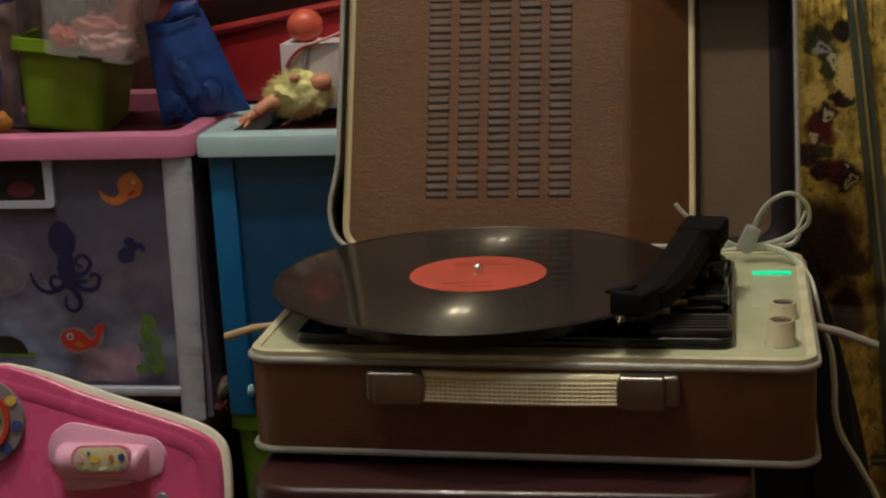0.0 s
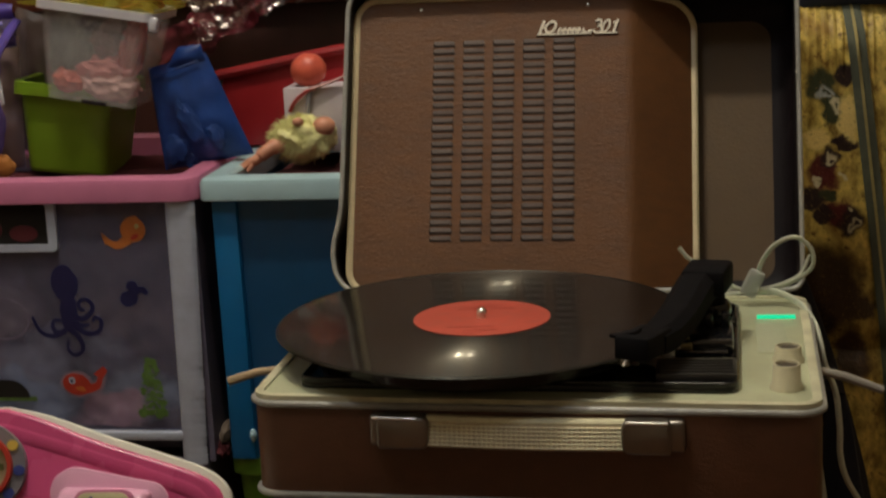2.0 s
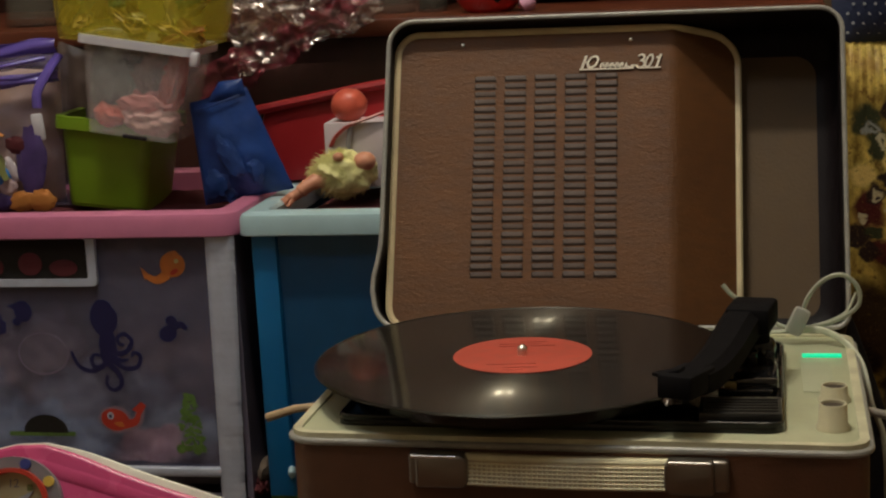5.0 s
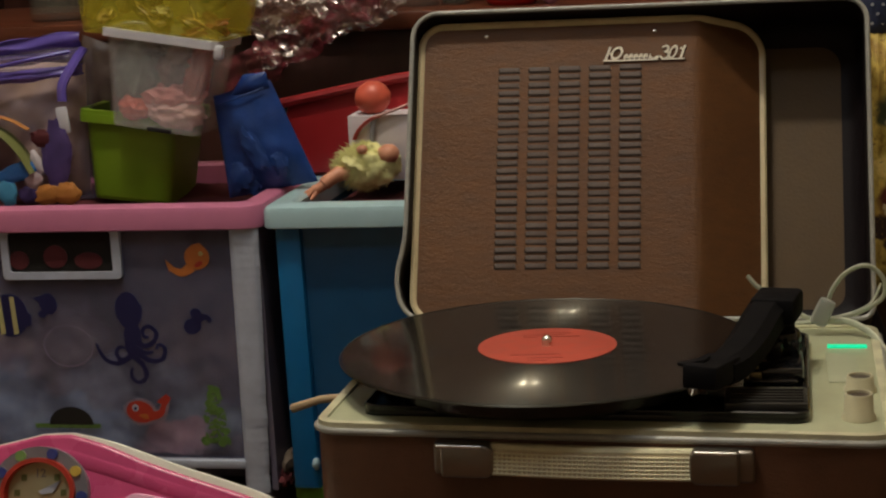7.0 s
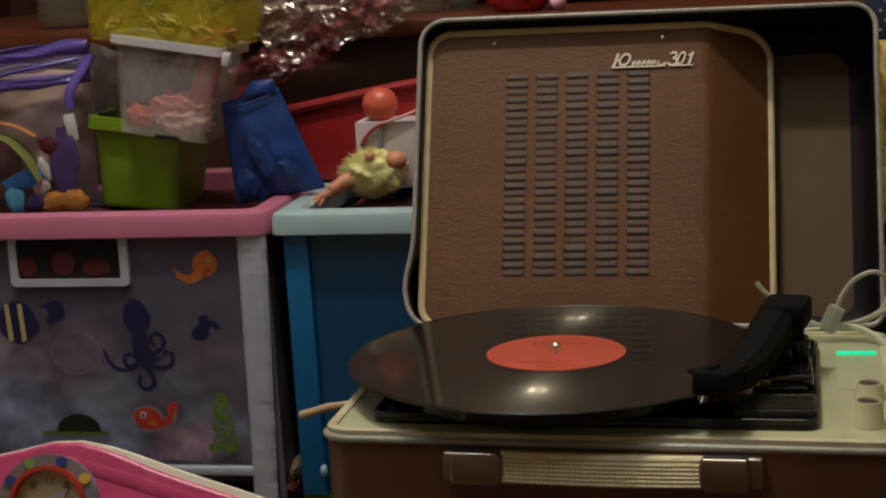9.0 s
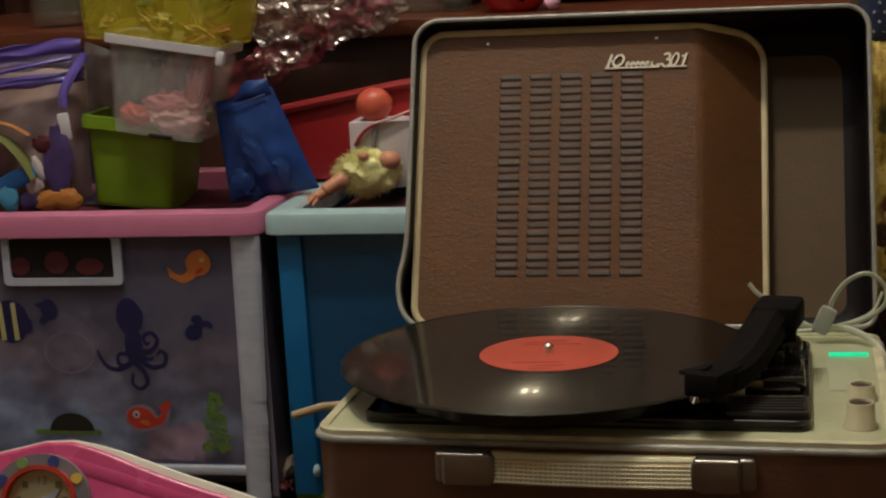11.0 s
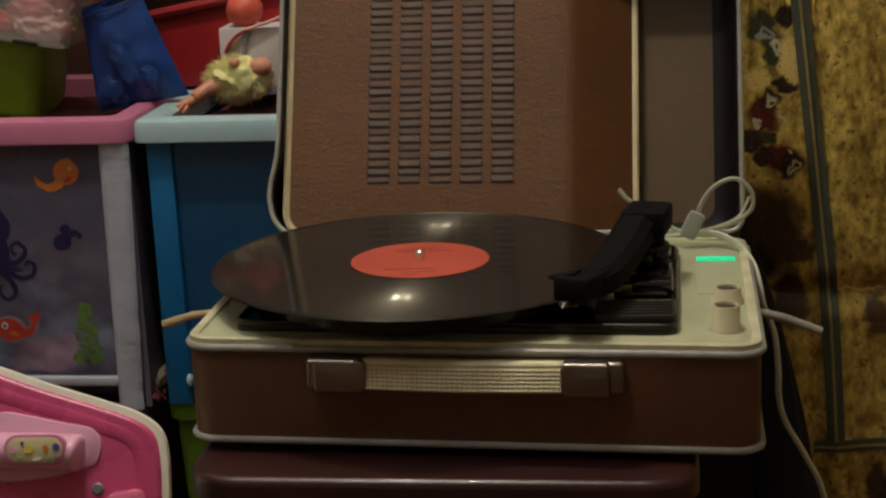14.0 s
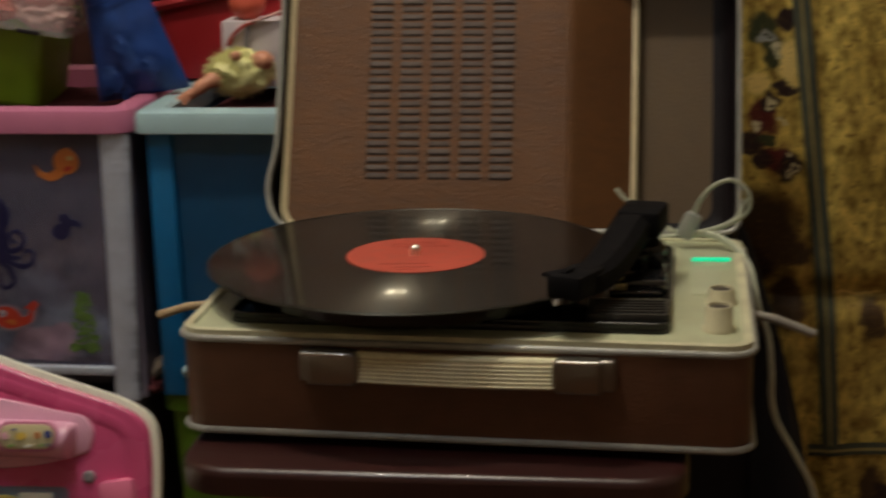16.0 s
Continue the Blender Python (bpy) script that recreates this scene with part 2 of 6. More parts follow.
SKYBLUE = mat("sky blue print", (0.10, 0.42, 0.72), 0.4, vary=0.3)
PRINT_DARK = mat("violet print", (0.26, 0.18, 0.50), 0.4, vary=0.7, scale=26, second=(0.86, 0.60, 0.46))
TOY_MIX = mat("grey green soft toy", (0.07, 0.11, 0.10), 0.7, vary=0.8, scale=60, second=(0.36, 0.42, 0.36))
PINK_CLOTH = mat("pink cloth", (0.92, 0.50, 0.46), 0.7, vary=0.45, scale=40)

WOOD = mat("red brown cabinet wood", (0.13, 0.036, 0.016), 0.35, vary=0.45, scale=14, bump=0.1, stretch=(0.6, 4, 6))
WOOD_DARK = mat("dark cabinet wood", (0.045, 0.014, 0.009), 0.4, vary=0.4, scale=14, bump=0.1, stretch=(5, 4, 0.5))
FOIL = mat("crumpled silver foil", (0.80, 0.74, 0.72), 0.24, metal=0.9, vary=0.4, scale=40, bump=0.8, fine=130, alpha=0.62)
FOIL_RED = mat("red cellophane", (0.26, 0.030, 0.055), 0.16, vary=0.5, scale=40, bump=0.8, fine=120, alpha=0.55, coat=0.6)
LADYBIRD = mat("glossy red toy", (0.60, 0.022, 0.020), 0.3, vary=0.1)
GLASS = mat("dusty cut glass", (0.22, 0.22, 0.18), 0.06, vary=0.3, alpha=0.20, bump=1.0, fine=160, coat=1.0)
CUSHION = mat("navy cushion cloth", (0.035, 0.05, 0.12), 0.85, vary=0.3, scale=200, bump=0.5)
DOT = mat("white woven dot", (0.36, 0.38, 0.42), 0.8, vary=0.2)
WALL = mat("faded beige wallpaper", (0.52, 0.44, 0.33), 0.85, vary=0.15, scale=12)
CEILING = mat("white ceiling", (0.75, 0.72, 0.66), 0.9, vary=0.06, scale=6)
FLOOR = mat("brown boards", (0.16, 0.075, 0.035), 0.45, vary=0.4, scale=12, stretch=(0.4, 5, 1))
STRIPE = mat("grey green woven stripe", (0.105, 0.118, 0.082), 0.85, vary=0.35, scale=120, bump=0.5)
STRIPE_PALE = mat("pale woven stripe", (0.40, 0.33, 0.13), 0.85, vary=0.3, scale=120, bump=0.5)


def tapestry_material():
    """Gold woven cloth, mottled brown, with dark red roses and green foliage woven in."""
    m = mat("gold tapestry", (0.50, 0.315, 0.040), 0.5, vary=0.55, scale=80, bump=0.9, fine=420, second=(0.98, 0.74, 0.18), stain=9, stretch=(1.5, 1, 0.9))
    n, l = m.node_tree.nodes, m.node_tree.links
    p = n["Principled BSDF"]
    cloth = p.inputs["Base Color"].links[0].from_socket
    first = [q for q in n if q.bl_idname == "ShaderNodeMix" and q.blend_type == "MIX"][0]
    source = first.inputs[0].links[0].from_socket
    rng = n.new("ShaderNodeMapRange")
    rng.inputs[1].default_value, rng.inputs[2].default_value = 0.30, 0.72
    l.new(source, rng.inputs[0])
    l.new(rng.outputs[0], first.inputs[0])
    tc = n.new("ShaderNodeTexCoord")

    def noise_at(scale, detail):
        t = n.new("ShaderNodeTexNoise")
        t.inputs["Scale"].default_value, t.inputs["Detail"].default_value = scale, detail
        l.new(tc.outputs["Object"], t.inputs["Vector"])
        return t

    def blend(factor, below, above):
        mx = n.new("ShaderNodeMix")
        mx.data_type = "RGBA"
        l.new(factor, mx.inputs[0])
        l.new(below, mx.inputs[6])
        if isinstance(above, tuple):
            mx.inputs[7].default_value = rgba(above)
        else:
            l.new(above, mx.inputs[7])
        return mx.outputs[2]

    def band_of(value, lo, hi):
        r = n.new("ShaderNodeMapRange")
        r.interpolation_type = "SMOOTHSTEP"
        r.inputs[1].default_value, r.inputs[2].default_value = lo, hi
        l.new(value, r.inputs[0])
        return r.outputs[0]
    # brown flecks and broad brown grounds
    cloth = blend(band_of(noise_at(150, 4).outputs["Fac"], 0.55, 0.72), cloth, (0.20, 0.108, 0.016))
    cloth = blend(band_of(noise_at(17, 3).outputs["Fac"], 0.54, 0.74), cloth, (0.24, 0.125, 0.018))
    # a ragged weave edge
    warp = noise_at(75, 4)
    shift = n.new("ShaderNodeVectorMath")
    shift.operation = "MULTIPLY_ADD"
    shift.inputs[1].default_value, shift.inputs[2].default_value = (0.022, 0, 0.022), (-0.011, 0, -0.011)
    l.new(warp.outputs["Color"], shift.inputs[0])
    moved_to = n.new("ShaderNodeVectorMath")
    moved_to.operation = "ADD"
    l.new(tc.outputs["Object"], moved_to.inputs[0])
    l.new(shift.outputs[0], moved_to.inputs[1])

    def spot(below, x, z, rx, rz, colour, hollow=0.0):
        d = n.new("ShaderNodeVectorMath")
        d.operation = "MULTIPLY_ADD"
        d.inputs[1].default_value, d.inputs[2].default_value = (1 / rx, 0, 1 / rz), (-x / rx, 0, -z / rz)
        l.new(moved_to.outputs[0], d.inputs[0])
        length = n.new("ShaderNodeVectorMath")
        length.operation = "LENGTH"
        l.new(d.outputs[0], length.inputs[0])
        inside = band_of(length.outputs["Value"], 1.30, 0.72)
        if hollow:
            mul = n.new("ShaderNodeMath")
            mul.operation = "MULTIPLY"
            l.new(inside, mul.inputs[0])
            l.new(band_of(length.outputs["Value"], hollow - 0.2, hollow + 0.2), mul.inputs[1])
            inside = mul.outputs[0]
        return blend(inside, below, colour)
    RED, DEEP, GREEN, PALE, GOLD, GREY, BROWN = (0.085, 0.008, 0.007), (0.022, 0.008, 0.008), (0.036, 0.042, 0.014), (0.55, 0.48, 0.30), (0.80, 0.60, 0.20), (0.30, 0.31, 0.29), (0.060, 0.030, 0.010)
    for x, z, rx, rz, colour, hollow in (
            # foliage and a rose at the top
            (0.262, 0.659, 0.013, 0.014, GREEN, 0), (0.284, 0.668, 0.012, 0.008, DEEP, 0), (0.274, 0.638, 0.009, 0.016, GREEN, 0), (0.268, 0.650, 0.006, 0.005, GREY, 0.3), (0.276, 0.641, 0.004, 0.006, PALE, 0.3),
            (0.286, 0.626, 0.009, 0.020, GOLD, 0), (0.284, 0.606, 0.009, 0.005, DEEP, 0), (0.262, 0.610, 0.012, 0.010, GOLD, 0),
            # two red roses with pale eyes
            (0.267, 0.578, 0.013, 0.017, RED, 0), (0.273, 0.592, 0.008, 0.009, DEEP, 0), (0.273, 0.591, 0.0045, 0.0055, PALE, 0.45), (0.261, 0.569, 0.004, 0.0025, PALE, 0), (0.284, 0.574, 0.0022, 0.0025, PALE, 0), (0.256, 0.555, 0.012, 0.011, DEEP, 0),
            (0.279, 0.541, 0.016, 0.013, RED, 0), (0.290, 0.535, 0.010, 0.014, DEEP, 0), (0.266, 0.540, 0.009, 0.008, DEEP, 0), (0.2885, 0.545, 0.0024, 0.0028, PALE, 0), (0.2915, 0.531, 0.0048, 0.0055, PALE, 0.5), (0.270, 0.557, 0.007, 0.003, GREEN, 0),
            # broad dark brown patches under them
            (0.270, 0.470, 0.032, 0.040, BROWN, 0), (0.258, 0.440, 0.018, 0.016, DEEP, 0), (0.298, 0.452, 0.016, 0.010, BROWN, 0), (0.292, 0.405, 0.016, 0.026, BROWN, 0),
            # a dark bloom, a grey flower with a red edge and a small sprig further along
            (0.436, 0.493, 0.012, 0.018, DEEP, 0), (0.424, 0.655, 0.020, 0.010, BROWN, 0), (0.440, 0.305, 0.028, 0.040, GREY, 0), (0.408, 0.340, 0.014, 0.010, RED, 0), (0.412, 0.322, 0.007, 0.012, RED, 0),
            # the thin gold line at 0.413 paints the highlight along the crease
            (0.376, 0.223, 0.013, 0.024, BROWN, 0), (0.384, 0.215, 0.007, 0.014, DEEP, 0), (0.350, 0.413, 0.030, 0.0025, GOLD, 0), (0.372, 0.388, 0.012, 0.020, BROWN, 0)):
        cloth = spot(cloth, x, z, rx, rz, colour, hollow)
    # single threads stay gold across every motif
    l.new(blend(band_of(noise_at(420, 3).outputs["Fac"], 0.58, 0.78), cloth, (0.24, 0.150, 0.030)), p.inputs["Base Color"])
    return m


TAPESTRY = tapestry_material()


def packed_material():
    """Soft printed cloths of several colours lying over one another."""
    m = mat("packed cloths", (0.060, 0.040, 0.050), 0.8, vary=0.5, scale=24, second=(0.24, 0.16, 0.17), bump=0.5)
    n, l = m.node_tree.nodes, m.node_tree.links
    p = n["Principled BSDF"]
    colour = p.inputs["Base Color"].links[0].from_socket
    tc, warp, print_of = n.new("ShaderNodeTexCoord"), n.new("ShaderNodeTexNoise"), n.new("ShaderNodeTexNoise")
    warp.inputs["Scale"].default_value, warp.inputs["Detail"].default_value = 26, 5
    print_of.inputs["Scale"].default_value, print_of.inputs["Detail"].default_value = 130, 3
    shift, place = n.new("ShaderNodeVectorMath"), n.new("ShaderNodeVectorMath")
    shift.operation, place.operation = "MULTIPLY_ADD", "ADD"
    shift.inputs[1].default_value, shift.inputs[2].default_value = (0.07, 0, 0.07), (-0.035, 0, -0.035)
    for t in (warp, print_of):
        l.new(tc.outputs["Object"], t.inputs["Vector"])
    l.new(warp.outputs["Color"], shift.inputs[0])
    l.new(tc.outputs["Object"], place.inputs[0])
    l.new(shift.outputs[0], place.inputs[1])
    for x, z, rx, rz, dark, lite in (
            (-0.60, 0.452, 0.055, 0.026, (0.34, 0.20, 0.27), (0.78, 0.62, 0.66)), (-0.61, 0.410, 0.062, 0.034, (0.12, 0.22, 0.50), (0.62, 0.78, 0.98)),
            (-0.52, 0.378, 0.085, 0.030, (0.16, 0.24, 0.46), (0.50, 0.60, 0.78)), (-0.385, 0.385, 0.055, 0.026, (0.17, 0.21, 0.33), (0.46, 0.52, 0.64)),
            (-0.405, 0.366, 0.034, 0.013, (0.46, 0.22, 0.34), (0.80, 0.54, 0.62)), (-0.450, 0.425, 0.060, 0.024, (0.14, 0.14, 0.22), (0.36, 0.38, 0.50)), (-0.505, 0.470, 0.030, 0.024, (0.20, 0.14, 0.17), (0.42, 0.33, 0.37))):
        d, length, inside = n.new("ShaderNodeVectorMath"), n.new("ShaderNodeVectorMath"), n.new("ShaderNodeMapRange")
        d.operation, length.operation, inside.interpolation_type = "MULTIPLY_ADD", "LENGTH", "SMOOTHSTEP"
        d.inputs[1].default_value, d.inputs[2].default_value = (1 / rx, 0, 1 / rz), (-x / rx, 0, -z / rz)
        inside.inputs[1].default_value, inside.inputs[2].default_value = 1.45, 0.65
        l.new(place.outputs[0], d.inputs[0])
        l.new(d.outputs[0], length.inputs[0])
        l.new(length.outputs["Value"], inside.inputs[0])
        cloth, over = n.new("ShaderNodeMix"), n.new("ShaderNodeMix")
        cloth.data_type = over.data_type = "RGBA"
        cloth.inputs[6].default_value, cloth.inputs[7].default_value = rgba(dark), rgba(lite)
        l.new(print_of.outputs["Fac"], cloth.inputs[0])
        l.new(inside.outputs[0], over.inputs[0])
        l.new(colour, over.inputs[6])
        l.new(cloth.outputs[2], over.inputs[7])
        colour = over.outputs[2]
    l.new(colour, p.inputs["Base Color"])
    return m


PACKED = packed_material()


def vinyl_material():
    """Black record vinyl, grooved in circles about the spindle."""
    m = bpy.data.materials.new("black vinyl")
    m.use_nodes = True
    n, l = m.node_tree.nodes, m.node_tree.links
    p = n["Principled BSDF"]
    p.inputs["Base Color"].default_value = (0.006, 0.006, 0.006, 1)
    p.inputs["Roughness"].default_value = 0.4
    p.inputs["Specular IOR Level"].default_value = 0.12
    p.inputs["Coat Weight"].default_value = 0.42
    tan = n.new("ShaderNodeTangent")
    tan.direction_type, tan.axis = "RADIAL", "Z"
    l.new(tan.outputs[0], p.inputs["Tangent"])
    tc = n.new("ShaderNodeTexCoord")
    ln = n.new("ShaderNodeVectorMath")
    ln.operation = "LENGTH"
    l.new(tc.outputs["Object"], ln.inputs[0])
    w = n.new("ShaderNodeTexNoise")
    w.noise_dimensions = "1D"
    w.inputs["Scale"].default_value, w.inputs["Detail"].default_value = 260, 3
    l.new(ln.outputs["Value"], w.inputs["W"])
    r = n.new("ShaderNodeMapRange")
    r.inputs[3].default_value, r.inputs[4].default_value = 0.24, 0.27
    l.new(w.outputs["Fac"], r.inputs[0])
    l.new(r.outputs[0], p.inputs["Roughness"])
    # smooth run-out round the label, grooves further out
    smooth_zone = n.new("ShaderNodeMapRange")
    smooth_zone.inputs[1].default_value, smooth_zone.inputs[2].default_value = 0.062, 0.078
    smooth_zone.inputs[3].default_value, smooth_zone.inputs[4].default_value = 0.02, 0.055
    l.new(ln.outputs["Value"], smooth_zone.inputs[0])
    l.new(smooth_zone.outputs[0], p.inputs["Coat Roughness"])
    # broad sheen along the grooves
    g = n.new("ShaderNodeBsdfAnisotropic")
    g.inputs["Color"].default_value = (0.50, 0.48, 0.40, 1)
    g.inputs["Anisotropy"].default_value, g.inputs["Roughness"].default_value = 0.7, 0.5
    l.new(tan.outputs[0], g.inputs["Tangent"])
    mix = n.new("ShaderNodeMixShader")
    mix.inputs[0].default_value = 0.004
    l.new(p.outputs[0], mix.inputs[1])
    l.new(g.outputs[0], mix.inputs[2])
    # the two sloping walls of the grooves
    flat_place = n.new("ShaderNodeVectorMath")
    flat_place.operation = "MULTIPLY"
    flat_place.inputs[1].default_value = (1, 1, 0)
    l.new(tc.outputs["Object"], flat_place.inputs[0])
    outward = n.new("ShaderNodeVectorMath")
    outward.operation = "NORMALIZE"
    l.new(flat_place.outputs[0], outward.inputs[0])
    # made-up slope: walls lean more towards the rim, shaping the lamp glints into spots
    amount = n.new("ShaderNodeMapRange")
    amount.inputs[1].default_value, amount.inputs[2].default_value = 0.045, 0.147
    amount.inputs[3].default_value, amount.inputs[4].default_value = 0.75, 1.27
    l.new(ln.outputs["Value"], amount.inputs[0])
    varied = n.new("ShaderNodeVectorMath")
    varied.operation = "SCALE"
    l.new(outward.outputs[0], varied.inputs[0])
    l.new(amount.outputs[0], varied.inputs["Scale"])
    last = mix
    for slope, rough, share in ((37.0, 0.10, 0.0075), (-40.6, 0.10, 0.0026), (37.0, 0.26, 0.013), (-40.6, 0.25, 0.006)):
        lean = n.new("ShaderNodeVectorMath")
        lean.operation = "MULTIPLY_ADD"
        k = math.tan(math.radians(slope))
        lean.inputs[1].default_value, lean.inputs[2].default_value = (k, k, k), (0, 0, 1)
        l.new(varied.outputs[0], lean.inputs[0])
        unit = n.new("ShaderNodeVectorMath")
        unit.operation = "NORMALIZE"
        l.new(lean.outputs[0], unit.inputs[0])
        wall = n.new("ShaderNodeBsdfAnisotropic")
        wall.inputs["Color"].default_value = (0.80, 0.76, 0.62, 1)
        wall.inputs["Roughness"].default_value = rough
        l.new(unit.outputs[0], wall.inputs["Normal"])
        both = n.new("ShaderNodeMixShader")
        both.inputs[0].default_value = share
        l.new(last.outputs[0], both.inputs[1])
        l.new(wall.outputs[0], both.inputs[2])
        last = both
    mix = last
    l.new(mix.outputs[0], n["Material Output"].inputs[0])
    return m


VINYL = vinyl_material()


# ---- mesh tools ----
def link(name, bm, material, smooth=True):
    me = bpy.data.meshes.new(name)
    bmesh.ops.recalc_face_normals(bm, faces=bm.faces)
    bm.to_mesh(me)
    bm.free()
    for m in material if isinstance(material, (list, tuple)) else [material]:
        me.materials.append(m)
    if smooth:
        me.shade_smooth()
        me.set_sharp_from_angle(angle=radians(35))
    return new(name, me)


def thing(name, place, label, category, group="", kind=""):
    ob = new(name)
    ob.location = place
    ob.empty_display_size = 0.02
    return tagged(ob, label, category, group, kind)


def part(name, bm, material, parent, label=""):
    """One mesh, built in world coordinates, as a part of a thing or of a part."""
    ob = link(name, bm, material)
    ob.parent = parent
    if parent.type == "EMPTY":
        ob.matrix_parent_inverse = Matrix.Translation(-parent.location)
    return tagged(ob, label)


def single(name, bm, material, label, category, group="", kind=""):
    return tagged(link(name, bm, material), label, category, group, kind)


def merge(*bms):
    out = bmesh.new()
    for b in bms:
        me = bpy.data.meshes.new("tmp")
        b.to_mesh(me)
        b.free()
        out.from_mesh(me)
        bpy.data.meshes.remove(me)
    return out


def box(sx, sy, sz, m=Matrix(), bevel=0.0, seg=2):
    bm = bmesh.new()
    bmesh.ops.create_cube(bm, size=1.0)
    bmesh.ops.scale(bm, vec=(sx, sy, sz), verts=bm.verts)
    if bevel:
        bmesh.ops.bevel(bm, geom=bm.edges[:], offset=bevel, segments=seg, affect="EDGES", profile=0.5)
    bm.transform(m)
    return bm


def span(x0, x1, y0, y1, z0, z1, bevel=0.0, seg=2):
    return box(x1 - x0, y1 - y0, z1 - z0, Matrix.Translation(((x0 + x1) / 2, (y0 + y1) / 2, (z0 + z1) / 2)), bevel, seg)


def rrect(x0, x1, y0, y1, r, n=6):
    rs = r if isinstance(r, (list, tuple)) else [r] * 4
    pts = []
    for (cx, cy, a), q in zip(((x1, y1, 0), (x0, y1, 90), (x0, y0, 180), (x1, y0, 270)), rs):
        ox, oy = cx - math.copysign(q, cx - (x0 + x1) / 2), cy - math.copysign(q, cy - (y0 + y1) / 2)
        for i in range(n + 1):
            t = radians(a + 90 * i / n)
            pts.append((ox + q * math.cos(t), oy + q * math.sin(t)))
    return pts


def prism(pts, depth, m=Matrix(), bevel=0.0, seg=2):
    """An outline in x, y, raised along z from 0 to depth."""
    bm = bmesh.new()
    f = bm.faces.new([bm.verts.new((x, y, 0)) for x, y in pts])
    top = bmesh.ops.extrude_face_region(bm, geom=[f])
    vs = [g for g in top["geom"] if isinstance(g, bmesh.types.BMVert)]
    bmesh.ops.translate(bm, vec=(0, 0, depth), verts=vs)
    if bevel:
        edge = [e for e in bm.edges if all(v in vs for v in e.verts)]
        bmesh.ops.bevel(bm, geom=edge, offset=bevel, segments=seg, affect="EDGES", profile=0.5)
    bm.transform(m)
    return bm


def band(outer, inner, depth, m=Matrix()):
    """A frame between two outlines of the same count, raised along z."""
    bm = bmesh.new()
    k = len(outer)
    rows = [[bm.verts.new((x, y, z)) for x, y in loop] for loop, z in ((outer, 0), (outer, depth), (inner, depth), (inner, 0))]
    for a in range(4):
        for i in range(k):
            j = (i + 1) % k
            bm.faces.new((rows[a][i], rows[a][j], rows[(a + 1) % 4][j], rows[(a + 1) % 4][i]))
    bm.transform(m)
    return bm


def lathe(profile, m=Matrix(), n=32):
    """Profile of (radius, height) turned about z."""
    bm = bmesh.new()
    rows = [[bm.verts.new((r * math.cos(2 * math.pi * i / n), r * math.sin(2 * math.pi * i / n), z)) for i in range(n)] for r, z in profile]
    for a, b in zip(rows, rows[1:]):
        for i in range(n):
            bm.faces.new((a[i], a[(i + 1) % n], b[(i + 1) % n], b[i]))
    bm.faces.new(rows[0])
    bm.faces.new(rows[-1])
    bm.transform(m)
    return bm


def glide(pts, n=8):
    """A smooth line through the points."""
    p = [Vector(q) for q in pts]
    p = [2 * p[0] - p[1]] + p + [2 * p[-1] - p[-2]]
    out = []
    for a, b, c, d in zip(p, p[1:], p[2:], p[3:]):
        for i in range(n):
            t = i / n
            out.append(0.5 * (2 * b + (c - a) * t + (2 * a - 5 * b + 4 * c - d) * t * t + (3 * b - a - 3 * c + d) * t ** 3))
    return out + [p[-2]]


def tube(line, r, n=8, closed=False, flat=1.0):
    """A round cord along a line; r may be a list."""
    bm = bmesh.new()
    line = [Vector(q) for q in line]
    rows, side = [], None
    k = len(line)
    for i, q in enumerate(line):
        if closed:
            way = (line[(i + 1) % k] - line[i - 1]).normalized()
        else:
            way = (line[min(i + 1, k - 1)] - line[max(i - 1, 0)]).normalized()
        if side is None:
            side = way.cross(Vector((0.02, 0.03, 1)) if abs(way.z) < 0.9 else Vector((0, 1, 0.1)))
        side = (side - way * side.dot(way)).normalized()
        up = side.cross(way)
        rr = r[i] if isinstance(r, (list, tuple)) else r
        rows.append([bm.verts.new(q + rr * (side * math.cos(2 * math.pi * j / n) + up * flat * math.sin(2 * math.pi * j / n))) for j in range(n)])
    pairs = list(zip(rows, rows[1:])) + ([(rows[-1], rows[0])] if closed else [])
    for a, b in pairs:
        for j in range(n):
            bm.faces.new((a[j], a[(j + 1) % n], b[(j + 1) % n], b[j]))
    if not closed:
        bm.faces.new(rows[0])
        bm.faces.new(rows[-1])
    return bm


def sheet(f, nu, nv, thick=0.0):
    """A surface f(u, v), u and v from 0 to 1, with a thickness along its normal."""
    bm = bmesh.new()
    g = [[bm.verts.new(f(i / nu, j / nv)) for j in range(nv + 1)] for i in range(nu + 1)]
    for i in range(nu):
        for j in range(nv):
            bm.faces.new((g[i][j], g[i + 1][j], g[i + 1][j + 1], g[i][j + 1]))
    if thick:
        bmesh.ops.recalc_face_normals(bm, faces=bm.faces)
        bmesh.ops.solidify(bm, geom=bm.faces[:], thickness=thick)
    return bm


def blob(radii, m=Matrix(), rough=0.0, freq=3.0, sub=3, seed=0.0):
    bm = bmesh.new()
    bmesh.ops.create_icosphere(bm, subdivisions=sub, radius=1.0)
    for v in bm.verts:
        if rough:
            v.co *= 1 + rough * noise.noise(v.co * freq + Vector((seed, seed, 0)))
        v.co = Vector((v.co.x * radii[0], v.co.y * radii[1], v.co.z * radii[2]))
    bm.transform(m)
    return bm


def at(x, y, z):
    return Matrix.Translation((x, y, z))


UPRIGHT = Matrix.Rotation(radians(90), 4, "X")  # x, y outline -> x, z; depth towards the viewer (-y)


